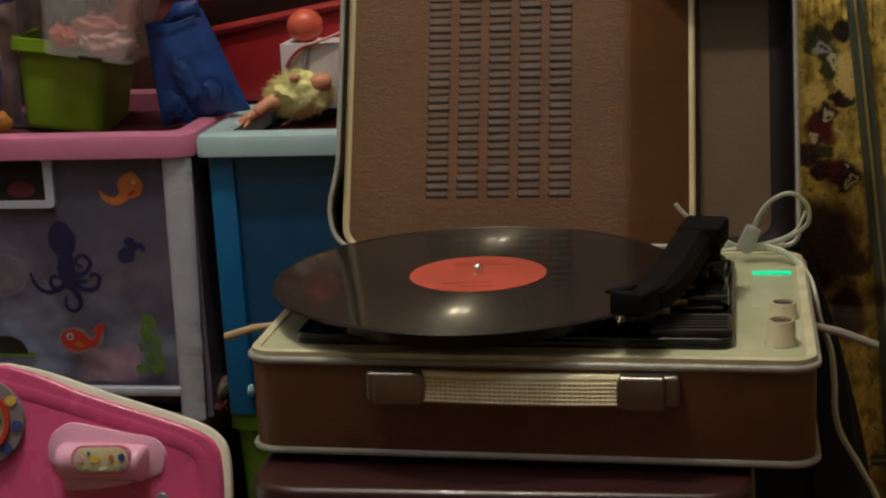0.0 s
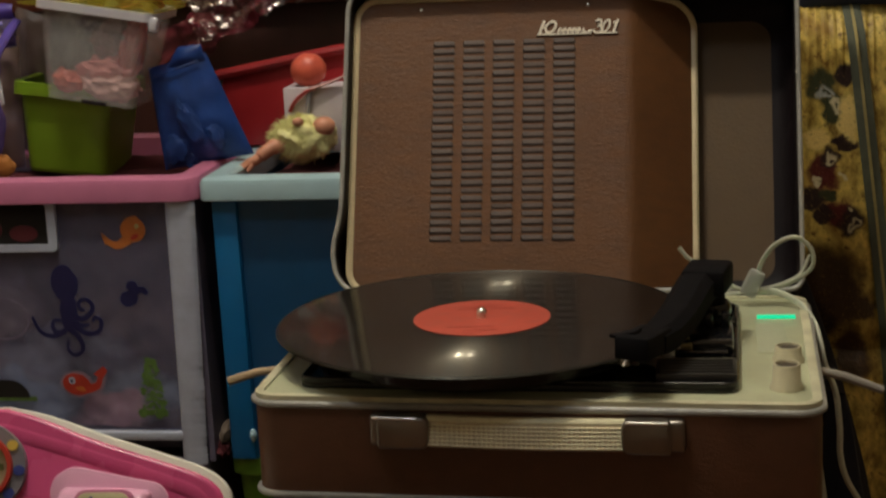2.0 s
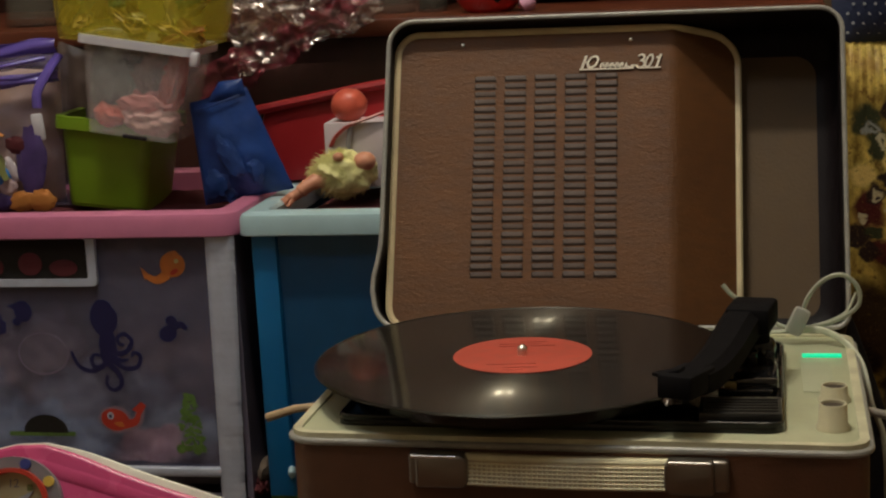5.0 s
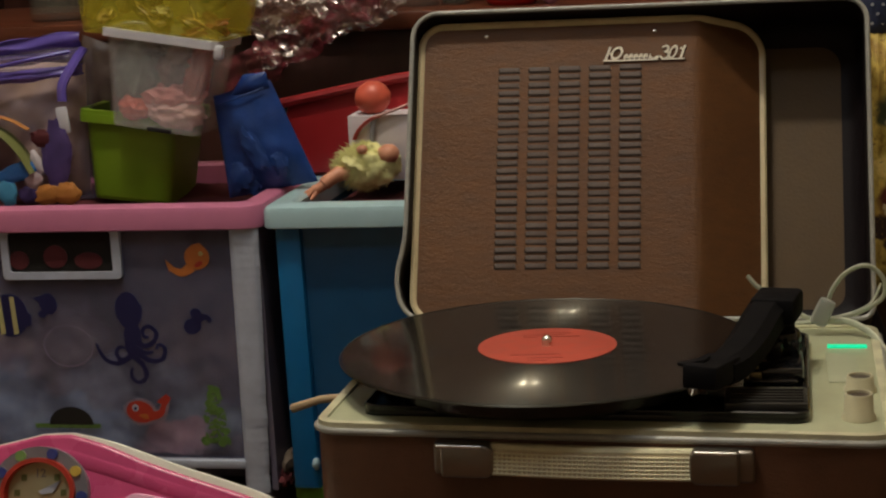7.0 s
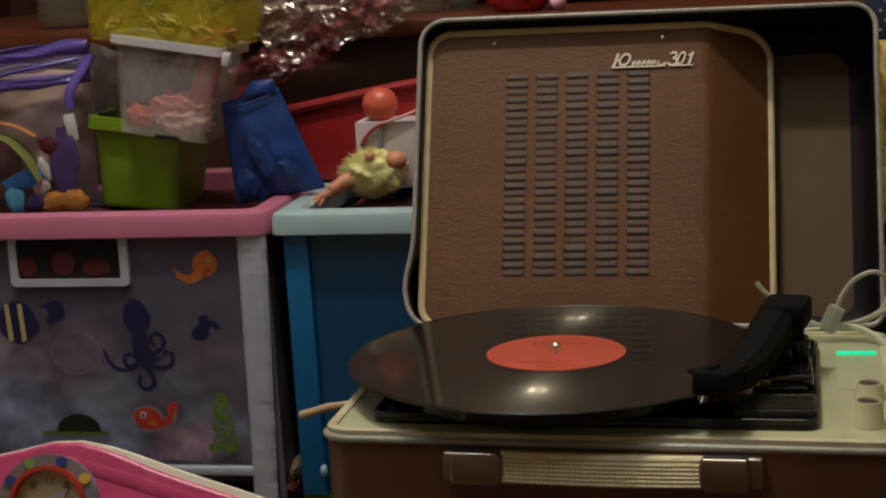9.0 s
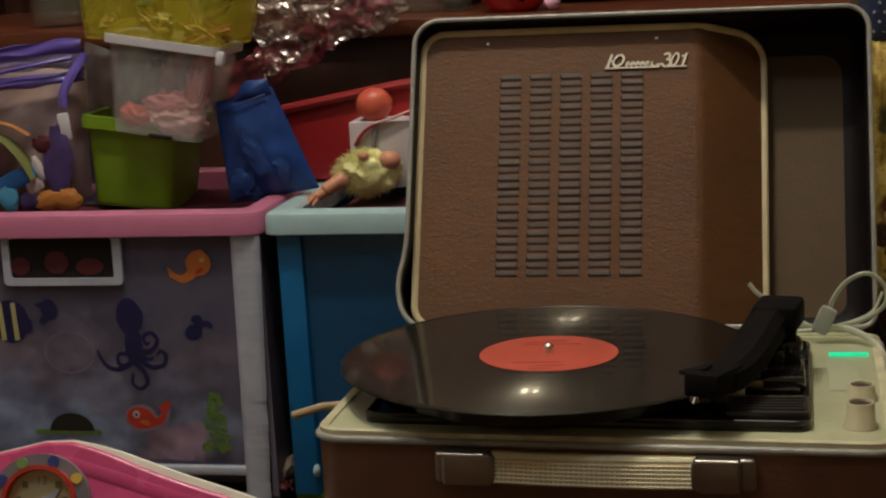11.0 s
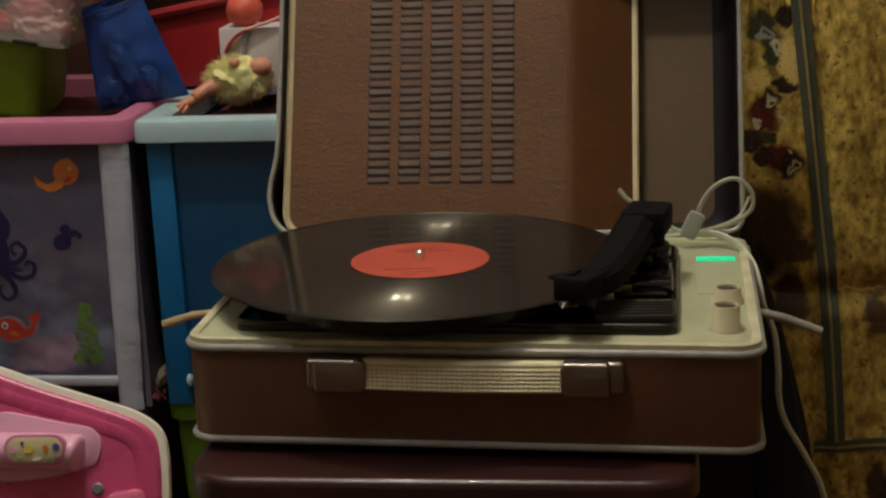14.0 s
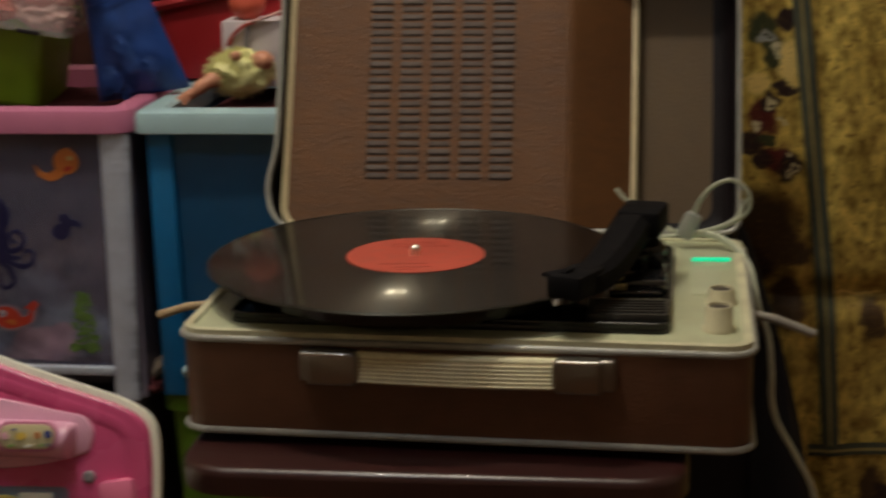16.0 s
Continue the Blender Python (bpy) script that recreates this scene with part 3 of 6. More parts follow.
# ---- the room ----
def room():
    tagged(link("floor", span(-2.2, 2.2, -3.2, 1.2, -0.05, 0), FLOOR), "brown painted board floor of the room", "floor", kind="structure")
    tagged(link("ceiling", span(-2.2, 2.2, -3.2, 1.2, 2.5, 2.55), CEILING), "plain white ceiling of the room", "ceiling", kind="structure")
    for name, b in (("wall_north", (-2.3, 2.3, 1.2, 1.3, 0, 2.5)), ("wall_south", (-2.3, 2.3, -3.3, -3.2, 0, 2.5)),
                    ("wall_west", (-2.3, -2.2, -3.2, 1.2, 0, 2.5)), ("wall_east", (2.2, 2.3, -3.2, 1.2, 0, 2.5))):
        tagged(link(name, span(*b), WALL), "faded beige papered wall of the room", "wall", kind="structure")


room()

# ---- the stool ----
STOOL_Z = 0.446


def stool():
    s = thing("stool", (0.03, 0.0, 0), "dark red lacquered wooden stool under the record player", "stool")
    top = prism(rrect(-0.135, 0.195, -0.186, 0.165, 0.035), 0.018, at(0, 0, STOOL_Z - 0.018), bevel=0.006, seg=4)
    part("seat", top, STOOL, s)
    part("apron", span(-0.09, 0.15, -0.10, 0.13, STOOL_Z - 0.05, STOOL_Z - 0.018, 0.003), STOOL, s)
    for x, y, dx, dy in ((-0.072, -0.125, -0.02, -0.02), (0.115, -0.125, 0.02, -0.02), (-0.045, 0.105, -0.02, 0.02), (0.128, 0.105, 0.02, 0.02)):
        part("leg", tube([(x + dx, y + dy, 0), (x + dx * 0.5, y + dy * 0.5, 0.2), (x, y, STOOL_Z - 0.018)], [0.012, 0.016, 0.018], 14), LEG, s, "varnished pine leg")


stool()

# ---- the record player ----
DZ = 0.522     # top of the deck
X0, X1, Y0, Y1 = -0.136, 0.2375, -0.153, 0.128
player = thing("record_player", (0.05, -0.01, STOOL_Z), "open portable record player in brown leatherette with grey piping", "record player")


RX, RY = 0.0032, -0.0226      # centre of the record


def skew(bm, drop=0.0, lean=0.0):
    """The worn case has sprung out of square: its front runs back towards the free side."""
    for v in bm.verts:
        if v.co.y < 0:
            k = (X1 - v.co.x) * min(1.0, -v.co.y / 0.153)
            v.co.y += 0.050 * k
            v.co.x -= 0.009 * k + 0.0040 * (v.co.x - X0) / (X1 - X0) * min(1.0, -v.co.y / 0.153)
        v.co.y += lean * (v.co.z - 0.499)
        v.co.z -= drop
    return bm


def case():
    part("case", skew(prism(rrect(X0, X1, Y0, Y1, 0.017), 0.0657, at(0, 0, 0.4553), bevel=0.002)), CASE_LEATHER, player)
    for x in (X0 + 0.04, X1 - 0.04):
        for y in (Y0 + 0.04, Y1 - 0.04):
            part("foot", lathe([(0.010, STOOL_Z), (0.012, 0.459)], at(x, y, 0), 16), BLACK, player, "black rubber foot")
    for z, r in ((0.4545, 0.0024), (0.5180, 0.0024)):
        loop = [(x, y, z) for x, y in rrect(X0 - 0.001, X1 + 0.001, Y0 - 0.001, Y1 + 0.001, 0.018, 8)]
        part("piping", skew(tube(loop, r, 10, closed=True)), GREY_TRIM, player, "worn grey plastic piping")
    part("deck", skew(prism(rrect(X0 + 0.001, X1 - 0.001, Y0 + 0.001, Y1 - 0.001, 0.016), 0.004, at(0, 0, 0.518), bevel=0.0015)), DECK, player, "grey-green moulded plastic deck")
    edge = band(rrect(X0, X1, Y0, Y1, 0.017, 8), rrect(X0 + 0.006, X1 - 0.006, Y0 + 0.006, Y1 - 0.006, 0.012, 8), 0.0035, at(0, 0, 0.520))
    part("deck_edge", skew(edge), DECK_TRIM, player, "scuffed cream raised edge of the deck")
    part("turntable_tray", skew(prism(rrect(-0.108, 0.1855, -0.128, 0.083, 0.010), 0.005, at(0, 0, DZ), bevel=0.0015)), BLACK, player, "glossy black turntable tray")
    inner = band(rrect(-0.108, 0.1855, -0.128, 0.083, 0.010), rrect(-0.105, 0.1825, -0.125, 0.080, 0.008), 0.0025, at(0, 0, DZ + 0.004))
    part("tray_rim", skew(inner), BLACK, player)
    lip = [(x, y, DZ + 0.0062) for x, y in rrect(-0.1065, 0.184, -0.1265, 0.0815, 0.009, 8)]
    part("tray_lip", skew(tube(lip, 0.0014, 10, closed=True)), BLACK_GLOSS, player, "polished black lip of the tray")
    part("platter", lathe([(0.116, DZ + 0.005), (0.120, DZ + 0.008), (0.120, 0.5415), (0.116, 0.5445)], at(RX, RY, 0), n=64), BLACK, player, "black turntable platter")
    part("spindle", lathe([(0.0038, 0.544), (0.0038, 0.5505)] + [(0.0038 * math.cos(radians(a)), 0.5505 + 0.0036 * math.sin(radians(a))) for a in (15, 30, 45, 60, 75, 86)], at(RX, RY, 0), n=28), SPINDLE, player, "bright steel spindle")
    part("side_peg", tube([(X0 + 0.004, -0.02, 0.509), (X0 - 0.03, -0.02, 0.505), (X0 - 0.052, -0.02, 0.498)], [0.0026, 0.003, 0.0034], 10), PEG, player, "worn brass side peg")
    part("side_peg", tube([(X1 - 0.004, -0.01, 0.505), (X1 + 0.02, -0.01, 0.499), (X1 + 0.046, -0.01, 0.489)], [0.0028, 0.0032, 0.0030], 10), CABLE_GREY, player, "grey plastic side peg")


HANG = 0.0032   # the handle hangs a little low


def handle():
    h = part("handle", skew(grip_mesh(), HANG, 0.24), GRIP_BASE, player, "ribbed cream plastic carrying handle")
    for k in range(6):
        z = 0.4995 + k * 0.0025
        part("rib", skew(tube([(-0.018 + i * 0.0066, -0.1651 - 0.003 * math.sin(math.pi * (i * 0.0066 + 0.002) / 0.138), z) for i in range(21)], 0.0007, 6), HANG, 0.24), GRIP, h)
    for k in range(40):
        x = -0.017 + k * 0.00325
        y = -0.1648 - 0.003 * math.sin(math.pi * (x + 0.020) / 0.138)
        part("rib", skew(span(x - 0.0006, x + 0.0006, y - 0.0008, y, 0.4988, 0.5128), HANG, 0.24), GRIP, h)
    part("grip_back", skew(span(-0.018, 0.116, -0.1575, -0.154, 0.499, 0.514, 0.001), HANG, 0.24), GRIP, h)
    part("grip_top", skew(tube([(-0.018 + i * 0.0067, -0.1625 - 0.003 * math.sin(math.pi * (i * 0.0067 + 0.002) / 0.138), 0.5148) for i in range(21)], 0.0024, 8), HANG, 0.24), GRIP, h)
    for x0, x1, out in ((-0.0475, -0.0130, -1), (0.1120, 0.1430, 1)):
        # a rounded clasp over the grip's end, on a thinner strap that runs out to the side
        rr = [0.0020, 0.0055, 0.0055, 0.0020] if out > 0 else [0.0055, 0.0020, 0.0020, 0.0055]
        b = part("bracket", skew(prism(rrect(x0, x1, 0.4960, 0.5180, rr, 5), 0.0120, at(0, -0.1555, 0) @ UPRIGHT, 0.0022, 3), HANG), CHROME, player, "brushed steel handle bracket")
        s0, s1 = (x0 - 0.0052, x0 + 0.004) if out < 0 else (x1 - 0.004, x1 + 0.0090)
        part("strap", skew(span(s0, s1, -0.1630, Y0 + 0.001, 0.4968, 0.5176, 0.0024, 3), HANG), CHROME, b, "brushed steel strap")
        # bright round line added along the top edge to draw its highlight
        part("bracket_highlight", skew(tube([((x0 if out > 0 else s0) + 0.003, -0.1668, 0.5170), ((x1 if out > 0 else x1 - 0.005) - 0.002, -0.1668, 0.5170)], 0.0014, 12), HANG), CHROME_EDGE, b, "polished steel line added for the edge highlight")


def grip_mesh():
    bm = bmesh.new()
    rows = []
    for i in range(21):
        x = -0.020 + 0.138 * i / 20
        y = -0.160 - 0.003 * math.sin(math.pi * i / 20)
        rows.append([bm.verts.new((x, y + a, z)) for a, z in ((-0.005, 0.4985), (-0.005, 0.5130), (-0.002, 0.5165), (0.003, 0.5165), (0.003, 0.497), (-0.002, 0.497))])
    for a, b in zip(rows, rows[1:]):
        for j in range(6):
            bm.faces.new((a[j], a[(j + 1) % 6], b[(j + 1) % 6], b[j]))
    bm.faces.new(rows[0])
    bm.faces.new(rows[-1])
    return bm


def controls():
    part("indicator_light", span(0.1985, 0.2270, 0.0610, 0.0680, DZ, DZ + 0.0016, 0.0005), LED, player, "glowing green indicator bar")
    part("scale_plate", span(0.1970, 0.2180, -0.030, 0.046, DZ, DZ + 0.0006, 0.0002), PALE_PLATE, player, "pale scale plate")
    for x, y, h in ((0.2165, -0.050, 0.011), (0.2128, -0.112, 0.0168)):
        k = part("knob", lathe([(0.0108, DZ), (0.0108, DZ + 0.002), (0.0094, DZ + 0.004), (0.0088, DZ + h - 0.001), (0.0084, DZ + h), (0.0074, DZ + h), (0.0072, DZ + h - 0.0030), (0.0020, DZ + h - 0.0032)], at(x, y, 0), 32), KNOB, player, "ivory plastic control knob")
        part("knob_cap", lathe([(0.0071, DZ + h - 0.0026), (0.0071, DZ + h - 0.0016), (0.005, DZ + h - 0.0013)], at(x, y, 0), 28), KNOB_CAP, k, "dull metal knob cap")
    sw = part("speed_switch", span(0.1290, 0.1815, -0.1180, -0.0800, DZ + 0.005, DZ + 0.0115, 0.0012), SWITCH, player, "black speed switch panel with worn print")
    for k in range(5):
        part("rib", span(0.132, 0.179, -0.1150 + k * 0.0062, -0.1122 + k * 0.0062, DZ + 0.0115, DZ + 0.0128, 0.0004), SWITCH, sw)
    for k, w in enumerate((0.005, 0.003, 0.007, 0.004, 0.003, 0.006)):
        x = 0.133 + k * 0.0078
        part("print_mark", span(x, x + w, -0.0838, -0.0818, DZ + 0.0115, DZ + 0.0118), PRINT_WORN, sw, "worn pale print")
    rest = part("arm_rest", merge(span(0.146, 0.180, -0.052, -0.004, DZ + 0.005, DZ + 0.016, 0.002), span(0.140, 0.176, -0.060, -0.052, DZ + 0.005, DZ + 0.010, 0.001)), BLACK_GLOSS, player, "glossy black arm rest")
    part("rest_cradle", merge(span(0.160, 0.166, -0.020, -0.012, DZ + 0.016, DZ + 0.026, 0.001), span(0.172, 0.178, -0.020, -0.012, DZ + 0.016, DZ + 0.026, 0.001)), BLACK, rest)
    part("lever", merge(span(0.144, 0.152, -0.0570, -0.0535, DZ + 0.010, DZ + 0.0145, 0.0008), span(0.147, 0.150, -0.054, -0.046, DZ + 0.016, DZ + 0.022, 0.0006)), BRASS, player, "small brass lever")
    part("selector", lathe([(0.004, DZ + 0.005), (0.004, DZ + 0.012), (0.0015, DZ + 0.0135)], at(0.176, 0.050, 0), 16), BLACK, player)
    part("tray_screw", lathe([(0.0022, DZ + 0.005), (0.0022, DZ + 0.0062), (0.0010, DZ + 0.0066)], at(0.1795, 0.030, 0), 14), CHROME_EDGE, player, "bright steel screw")


def tonearm():
    spine = glide([(0.158, 0.006, 0.5645), (0.151, -0.026, 0.5610), (0.143, -0.062, 0.5560), (0.134, -0.094, 0.5535), (0.125, -0.118, 0.5545)], 6)
    k = len(spine)
    rows, bm = [], bmesh.new()
    # a flat-topped beam with chamfered shoulders, narrower below
    for i, q in enumerate(spine):
        way = (spine[min(i + 1, k - 1)] - spine[max(i - 1, 0)]).normalized()
        side = way.cross(Vector((0, 0, 1))).normalized()
        w = 0.0134 - 0.0014 * i / k
        h = 0.0125 - 0.0035 * i / k
        rows.append([bm.verts.new(q + side * a * w + Vector((0, 0, b * h))) for a, b in ((-0.55, 1), (0.55, 1), (1, 0.55), (1, -0.55), (0.75, -0.9), (-0.75, -0.9), (-1, -0.55), (-1, 0.55))])
    for a, b in zip(rows, rows[1:]):
        for j in range(8):
            bm.faces.new((a[j], a[(j + 1) % 8], b[(j + 1) % 8], b[j]))
    bm.faces.new(rows[0])
    bm.faces.new(rows[-1])
    arm = part("tonearm", bm, BLACK_MATT, player, "matt black tonearm resting on the record")
    part("pivot_block", box(0.031, 0.040, 0.019, pose(0.1625, 0.007, 0.5670, 0, 0, -10), 0.003), BLACK_MATT, arm)
    part("pivot_post", lathe([(0.014, DZ + 0.004), (0.011, DZ + 0.012), (0.011, 0.5625)], at(0.164, 0.010, 0), 20), BLACK_MATT, player)
    part("pivot_collar", lathe([(0.0145, DZ + 0.018), (0.0150, DZ + 0.020), (0.0150, DZ + 0.025), (0.0140, DZ + 0.027)], at(0.164, 0.010, 0), 24), BLACK, player)
    part("headshell", box(0.024, 0.044, 0.016, pose(0.1220, -0.124, 0.5560, -4, 0, -20), 0.003), BLACK_MATT, arm)
    part("finger_lift", prism([(0, -0.006), (0.014, -0.005), (0.014, 0.006), (-0.003, 0.004), (-0.007, 0.001)], 0.0022, pose(0.1065, -0.1275, 0.5615, 0, -14, -20), 0.0005), BLACK_MATT, arm, "small black finger lift")
    part("cartridge", box(0.014, 0.022, 0.007, pose(0.1165, -0.132, 0.5500, 0, 0, -20), 0.001), BLACK, arm)
    part("stylus", merge(box(0.006, 0.006, 0.004, pose(0.1115, -0.141, 0.5485, 0, 0, -20), 0.001), tube([(0.1110, -0.144, 0.5495), (0.1100, -0.1465, 0.5468)], 0.0008, 6)), CHROME, arm, "small steel stylus")


case()
handle()
controls()
tonearm()

# the lid: x across, s up along the lid, n into it
LEAN = 0.4219
HINGE = Vector((0, 0.128, 0.527))
LID = Matrix.Translation(HINGE) @ Matrix(((1, 0, 0, 0), (0, math.sin(LEAN), math.cos(LEAN), 0), (0, math.cos(LEAN), -math.sin(LEAN), 0), (0, 0, 0, 1)))


def lid_outline(g=0.0):
    """The rim seen from the front, bellied out a little at the foot of its free side."""
    pts = []
    for x, s in rrect(-0.1365 - g, 0.2370 + g, 0.000 - g, 0.2640 + g, [0.020 + g, 0.022 + g, 0.020 + g, 0.012 + g], 8):
        pts.append((x, s))
    out = []
    k = len(pts)
    for i in range(k):
        (xa, sa), (xb, sb) = pts[i], pts[(i + 1) % k]
        n = max(1, int(math.hypot(xb - xa, sb - sa) / 0.012))
        for j in range(n):
            x, s = xa + (xb - xa) * j / n, sa + (sb - sa) * j / n
            if x < -0.1:
                x -= 0.006 * math.exp(-((s - 0.036) / 0.022) ** 2)
            out.append((x, s))
    return out


def panel_depth(x):
    return 0.015 if x < 0.098 else 0.015 + 0.70 * ((x - 0.098) ** 2 / 0.016 if x < 0.106 else (x - 0.102))


def lid():
    shell = part("lid", band(lid_outline(), lid_outline(-0.0035), 0.066, LID), [LID_INSIDE], player, "upright lid lined with dark plastic")
    part("lid_back", prism(lid_outline(-0.001), 0.004, LID @ at(0, 0, 0.064)), LINING, shell, "grey-brown lining of the lid")
    # the shell's inner edge runs into its back in a hollow curve
    cove, rows = bmesh.new(), []
    for a in (0, 18, 36, 54, 72, 90):
        d, n = 0.0036 + 0.0165 * (1 - math.cos(radians(a))), 0.046 + 0.0178 * math.sin(radians(a))
        rows.append([cove.verts.new(LID @ Vector((x, q, n))) for x, q in rrect(-0.1365 + d, 0.2370 - d, d, 0.2640 - d, [0.018, 0.018, 0.018, 0.014], 8)])
    for a, b in zip(rows, rows[1:]):
        for i in range(len(a)):
            cove.faces.new((a[i], a[(i + 1) % len(a)], b[(i + 1) % len(a)], b[i]))
    part("lid_cove", cove, LID_INSIDE, shell, "dark rounded inner edge of the lid")
    part("rim_piping", tube([LID @ Vector((x, s, 0.0)) for x, s in lid_outline(-0.001)], 0.0020, 8, closed=True), GREY_TRIM, shell, "worn grey piping round the rim")
    # speaker panel
    x0, x1, s0, s1 = -0.1300, 0.1520, 0.004, 0.2555

    def corner(s, r, lo, hi):
        if s < lo + r:
            return r - math.sqrt(max(0, r * r - (lo + r - s) ** 2))
        if s > hi - r:
            return r - math.sqrt(max(0, r * r - (s - hi + r) ** 2))
        return 0.0

    def face(u, v):
        s = s0 + (s1 - s0) * (0.5 - 0.5 * math.cos(math.pi * v))
        a, b = x0 + corner(s, 0.018, s0, s1), x1 - corner(s, 0.022, s0, s1)
        x = a + (b - a) * u
        return LID @ Vector((x, s, panel_depth(x)))

    panel = part("speaker_panel", sheet(face, 60, 40), LEATHER, shell, "brown leatherette speaker panel with slotted grille")
    loop = rrect(x0, x1, s0, s1, [0.022, 0.018, 0.018, 0.022], 8)
    strip = []
    for (xa, sa), (xb, sb) in zip(loop, loop[1:] + loop[:1]):
        k = max(1, int(math.hypot(xb - xa, sb - sa) / 0.012))
        strip += [LID @ Vector((xa + (xb - xa) * i / k, sa + (sb - sa) * i / k, panel_depth(xa + (xb - xa) * i / k) + 0.001)) for i in range(k)]
    part("panel_strip", tube(strip, 0.0038, 8, closed=True, flat=0.7), CREAM_TRIM, panel, "cream plastic edging strip")
    side = bmesh.new()
    k = len(strip)
    inv = LID.inverted()
    ring = []
    for q in strip:
        w = inv @ q
        ring.append((side.verts.new(q), side.verts.new(LID @ Vector((w.x, w.y, 0.0645)))))
    for i in range(k):
        a, b = ring[i], ring[(i + 1) % k]
        side.faces.new((a[0], b[0], b[1], a[1]))
    part("speaker_box_side", side, LID_INSIDE, panel)
    # louvres: pressed lips, a dark face below each painting its slot's shade
    lip = bmesh.new()
    w, pitch = 0.0192, 0.0067
    prof = [(0.0006, 0.0), (0.0003, -0.0010), (-0.0003, -0.0030), (-0.0005, -0.0047)]
    rows = [[lip.verts.new((x, s, n)) for n, s in prof] for x in (-w / 2, -w / 2 + 0.0015, w / 2 - 0.0015, w / 2)]
    for k in (0, 3):
        for v in rows[k]:
            v.co.z = 0.0006
    for a, b in zip(rows, rows[1:]):
        for j in range(3):
            lip.faces.new((a[j], b[j], b[j + 1], a[j + 1]))
    for a, b in zip(rows, rows[1:]):
        f = lip.faces.new((a[3], b[3], lip.verts.new((b[3].co.x, b[3].co.y - 0.0015, 0.0)), lip.verts.new((a[3].co.x, a[3].co.y - 0.0015, 0.0))))
        f.material_index = 1
    me = bpy.data.meshes.new("louvre")
    lip.to_mesh(me)
    lip.free()
    me.materials.append(LOUVRE)
    me.materials.append(SLOT_SHADE)
    lift = random.Random(12)
    for c in range(5):
        for r in range(26):
            ob = new("louvre", me)
            ob.parent = panel
            x = -0.0548 + c * 0.0253
            ob.matrix_basis = LID @ at(x, 0.2180 - r * pitch + 0.0008, 0.0147) @ pose(0, 0, 0, lift.uniform(-4, 4), 0, lift.uniform(-0.5, 0.5))
    for x, s in ((-0.075, 0.246), (0.066, 0.246)):
        part("screw", blob((0.0022, 0.0022, 0.0012), LID @ at(x, s, 0.0145), sub=2), CHROME_EDGE, panel, "bright steel screw")
    # badge: slanted cream strokes over a thin base line
    def stroke(x, s, wdt, hgt, slant=0.35):
        return prism([(x, s), (x + wdt, s), (x + wdt + slant * hgt, s + hgt), (x + slant * hgt, s + hgt)], 0.0014, LID @ at(0, 0, 0.0132))

    def bow(x, q, rx, rq, a0, a1, w=0.0015, slant=0.35):
        """A slanted curved stroke about (x, q)."""
        arc = [radians(a0 + (a1 - a0) * i / 14) for i in range(15)]
        out = [(x + (rx + w / 2) * math.cos(a) + slant * (rq + w / 2) * math.sin(a), q + (rq + w / 2) * math.sin(a)) for a in arc]
        ins = [(x + (rx - w / 2) * math.cos(a) + slant * (rq - w / 2) * math.sin(a), q + (rq - w / 2) * math.sin(a)) for a in reversed(arc)]
        return prism(out + ins, 0.0014, LID @ at(0, 0, 0.0132))
    badge = [stroke(0.0235, 0.2202, 0.0450, 0.0012), stroke(0.0245, 0.2212, 0.0021, 0.0115), stroke(0.0262, 0.2262, 0.0045, 0.0014)]
    badge += [bow(0.0350, 0.2272, 0.0040, 0.0048, 0, 358, 0.0018)]
    badge += [bow(0.0424 + k * 0.0040, 0.2238, 0.0013, 0.0020, -30, 210, 0.0010) for k in range(5)]
    badge += [stroke(0.0408 + k * 0.0040, 0.2216, 0.0010, 0.0040) for k in range(6)]
    badge += [stroke(0.0660, 0.2225, 0.0055, 0.0012), bow(0.0662, 0.2235, 0.0030, 0.0018, 180, 330, 0.0011)]
    badge += [bow(0.0745, 0.2296, 0.0028, 0.0026, -80, 150, 0.0016), bow(0.0745, 0.2240, 0.0030, 0.0030, -150, 85, 0.0016), bow(0.0812, 0.2268, 0.0026, 0.0052, 0, 358, 0.0016), stroke(0.0862, 0.2210, 0.0019, 0.0112), stroke(0.0868, 0.2290, 0.0028, 0.0014), stroke(0.0735, 0.2202, 0.0170, 0.0011)]
    part("badge", merge(*badge), BADGE, panel, "slanted cream metal badge")


lid()

# ---- the record ----
record = thing("vinyl_record", (RX, RY, 0.5445), "black long-playing vinyl record with a red label on the platter", "record")


def disc():
    prof = [(0.0035, 0.0), (0.145, 0.0), (0.1471, 0.0006), (0.1471, 0.0015), (0.1459, 0.0022), (0.1446, 0.0022), (0.1441, 0.0018), (0.0035, 0.0018)]
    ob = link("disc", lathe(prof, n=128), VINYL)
    ob.parent = record
    lab = link("label", lathe([(0.0036, 0.0019), (0.0490, 0.0019), (0.0490, 0.0022), (0.0036, 0.0022)], n=64), LABEL)
    lab.parent = ob
    for a, r, w in ((100, 0.030, 0.030), (90, 0.024, 0.040), (85, 0.036, 0.020), (260, 0.026, 0.034), (275, 0.034, 0.024), (268, 0.041, 0.014)):
        m = pose(r * math.cos(radians(a)), r * math.sin(radians(a)), 0.0023, 0, 0, 6)
        mark = link("print_bar", box(w, 0.0016, 0.0002, m), LABEL_INK)
        mark.parent = lab
    for o in (lab,):
        tagged(o, "worn red paper label with dark print")


disc()


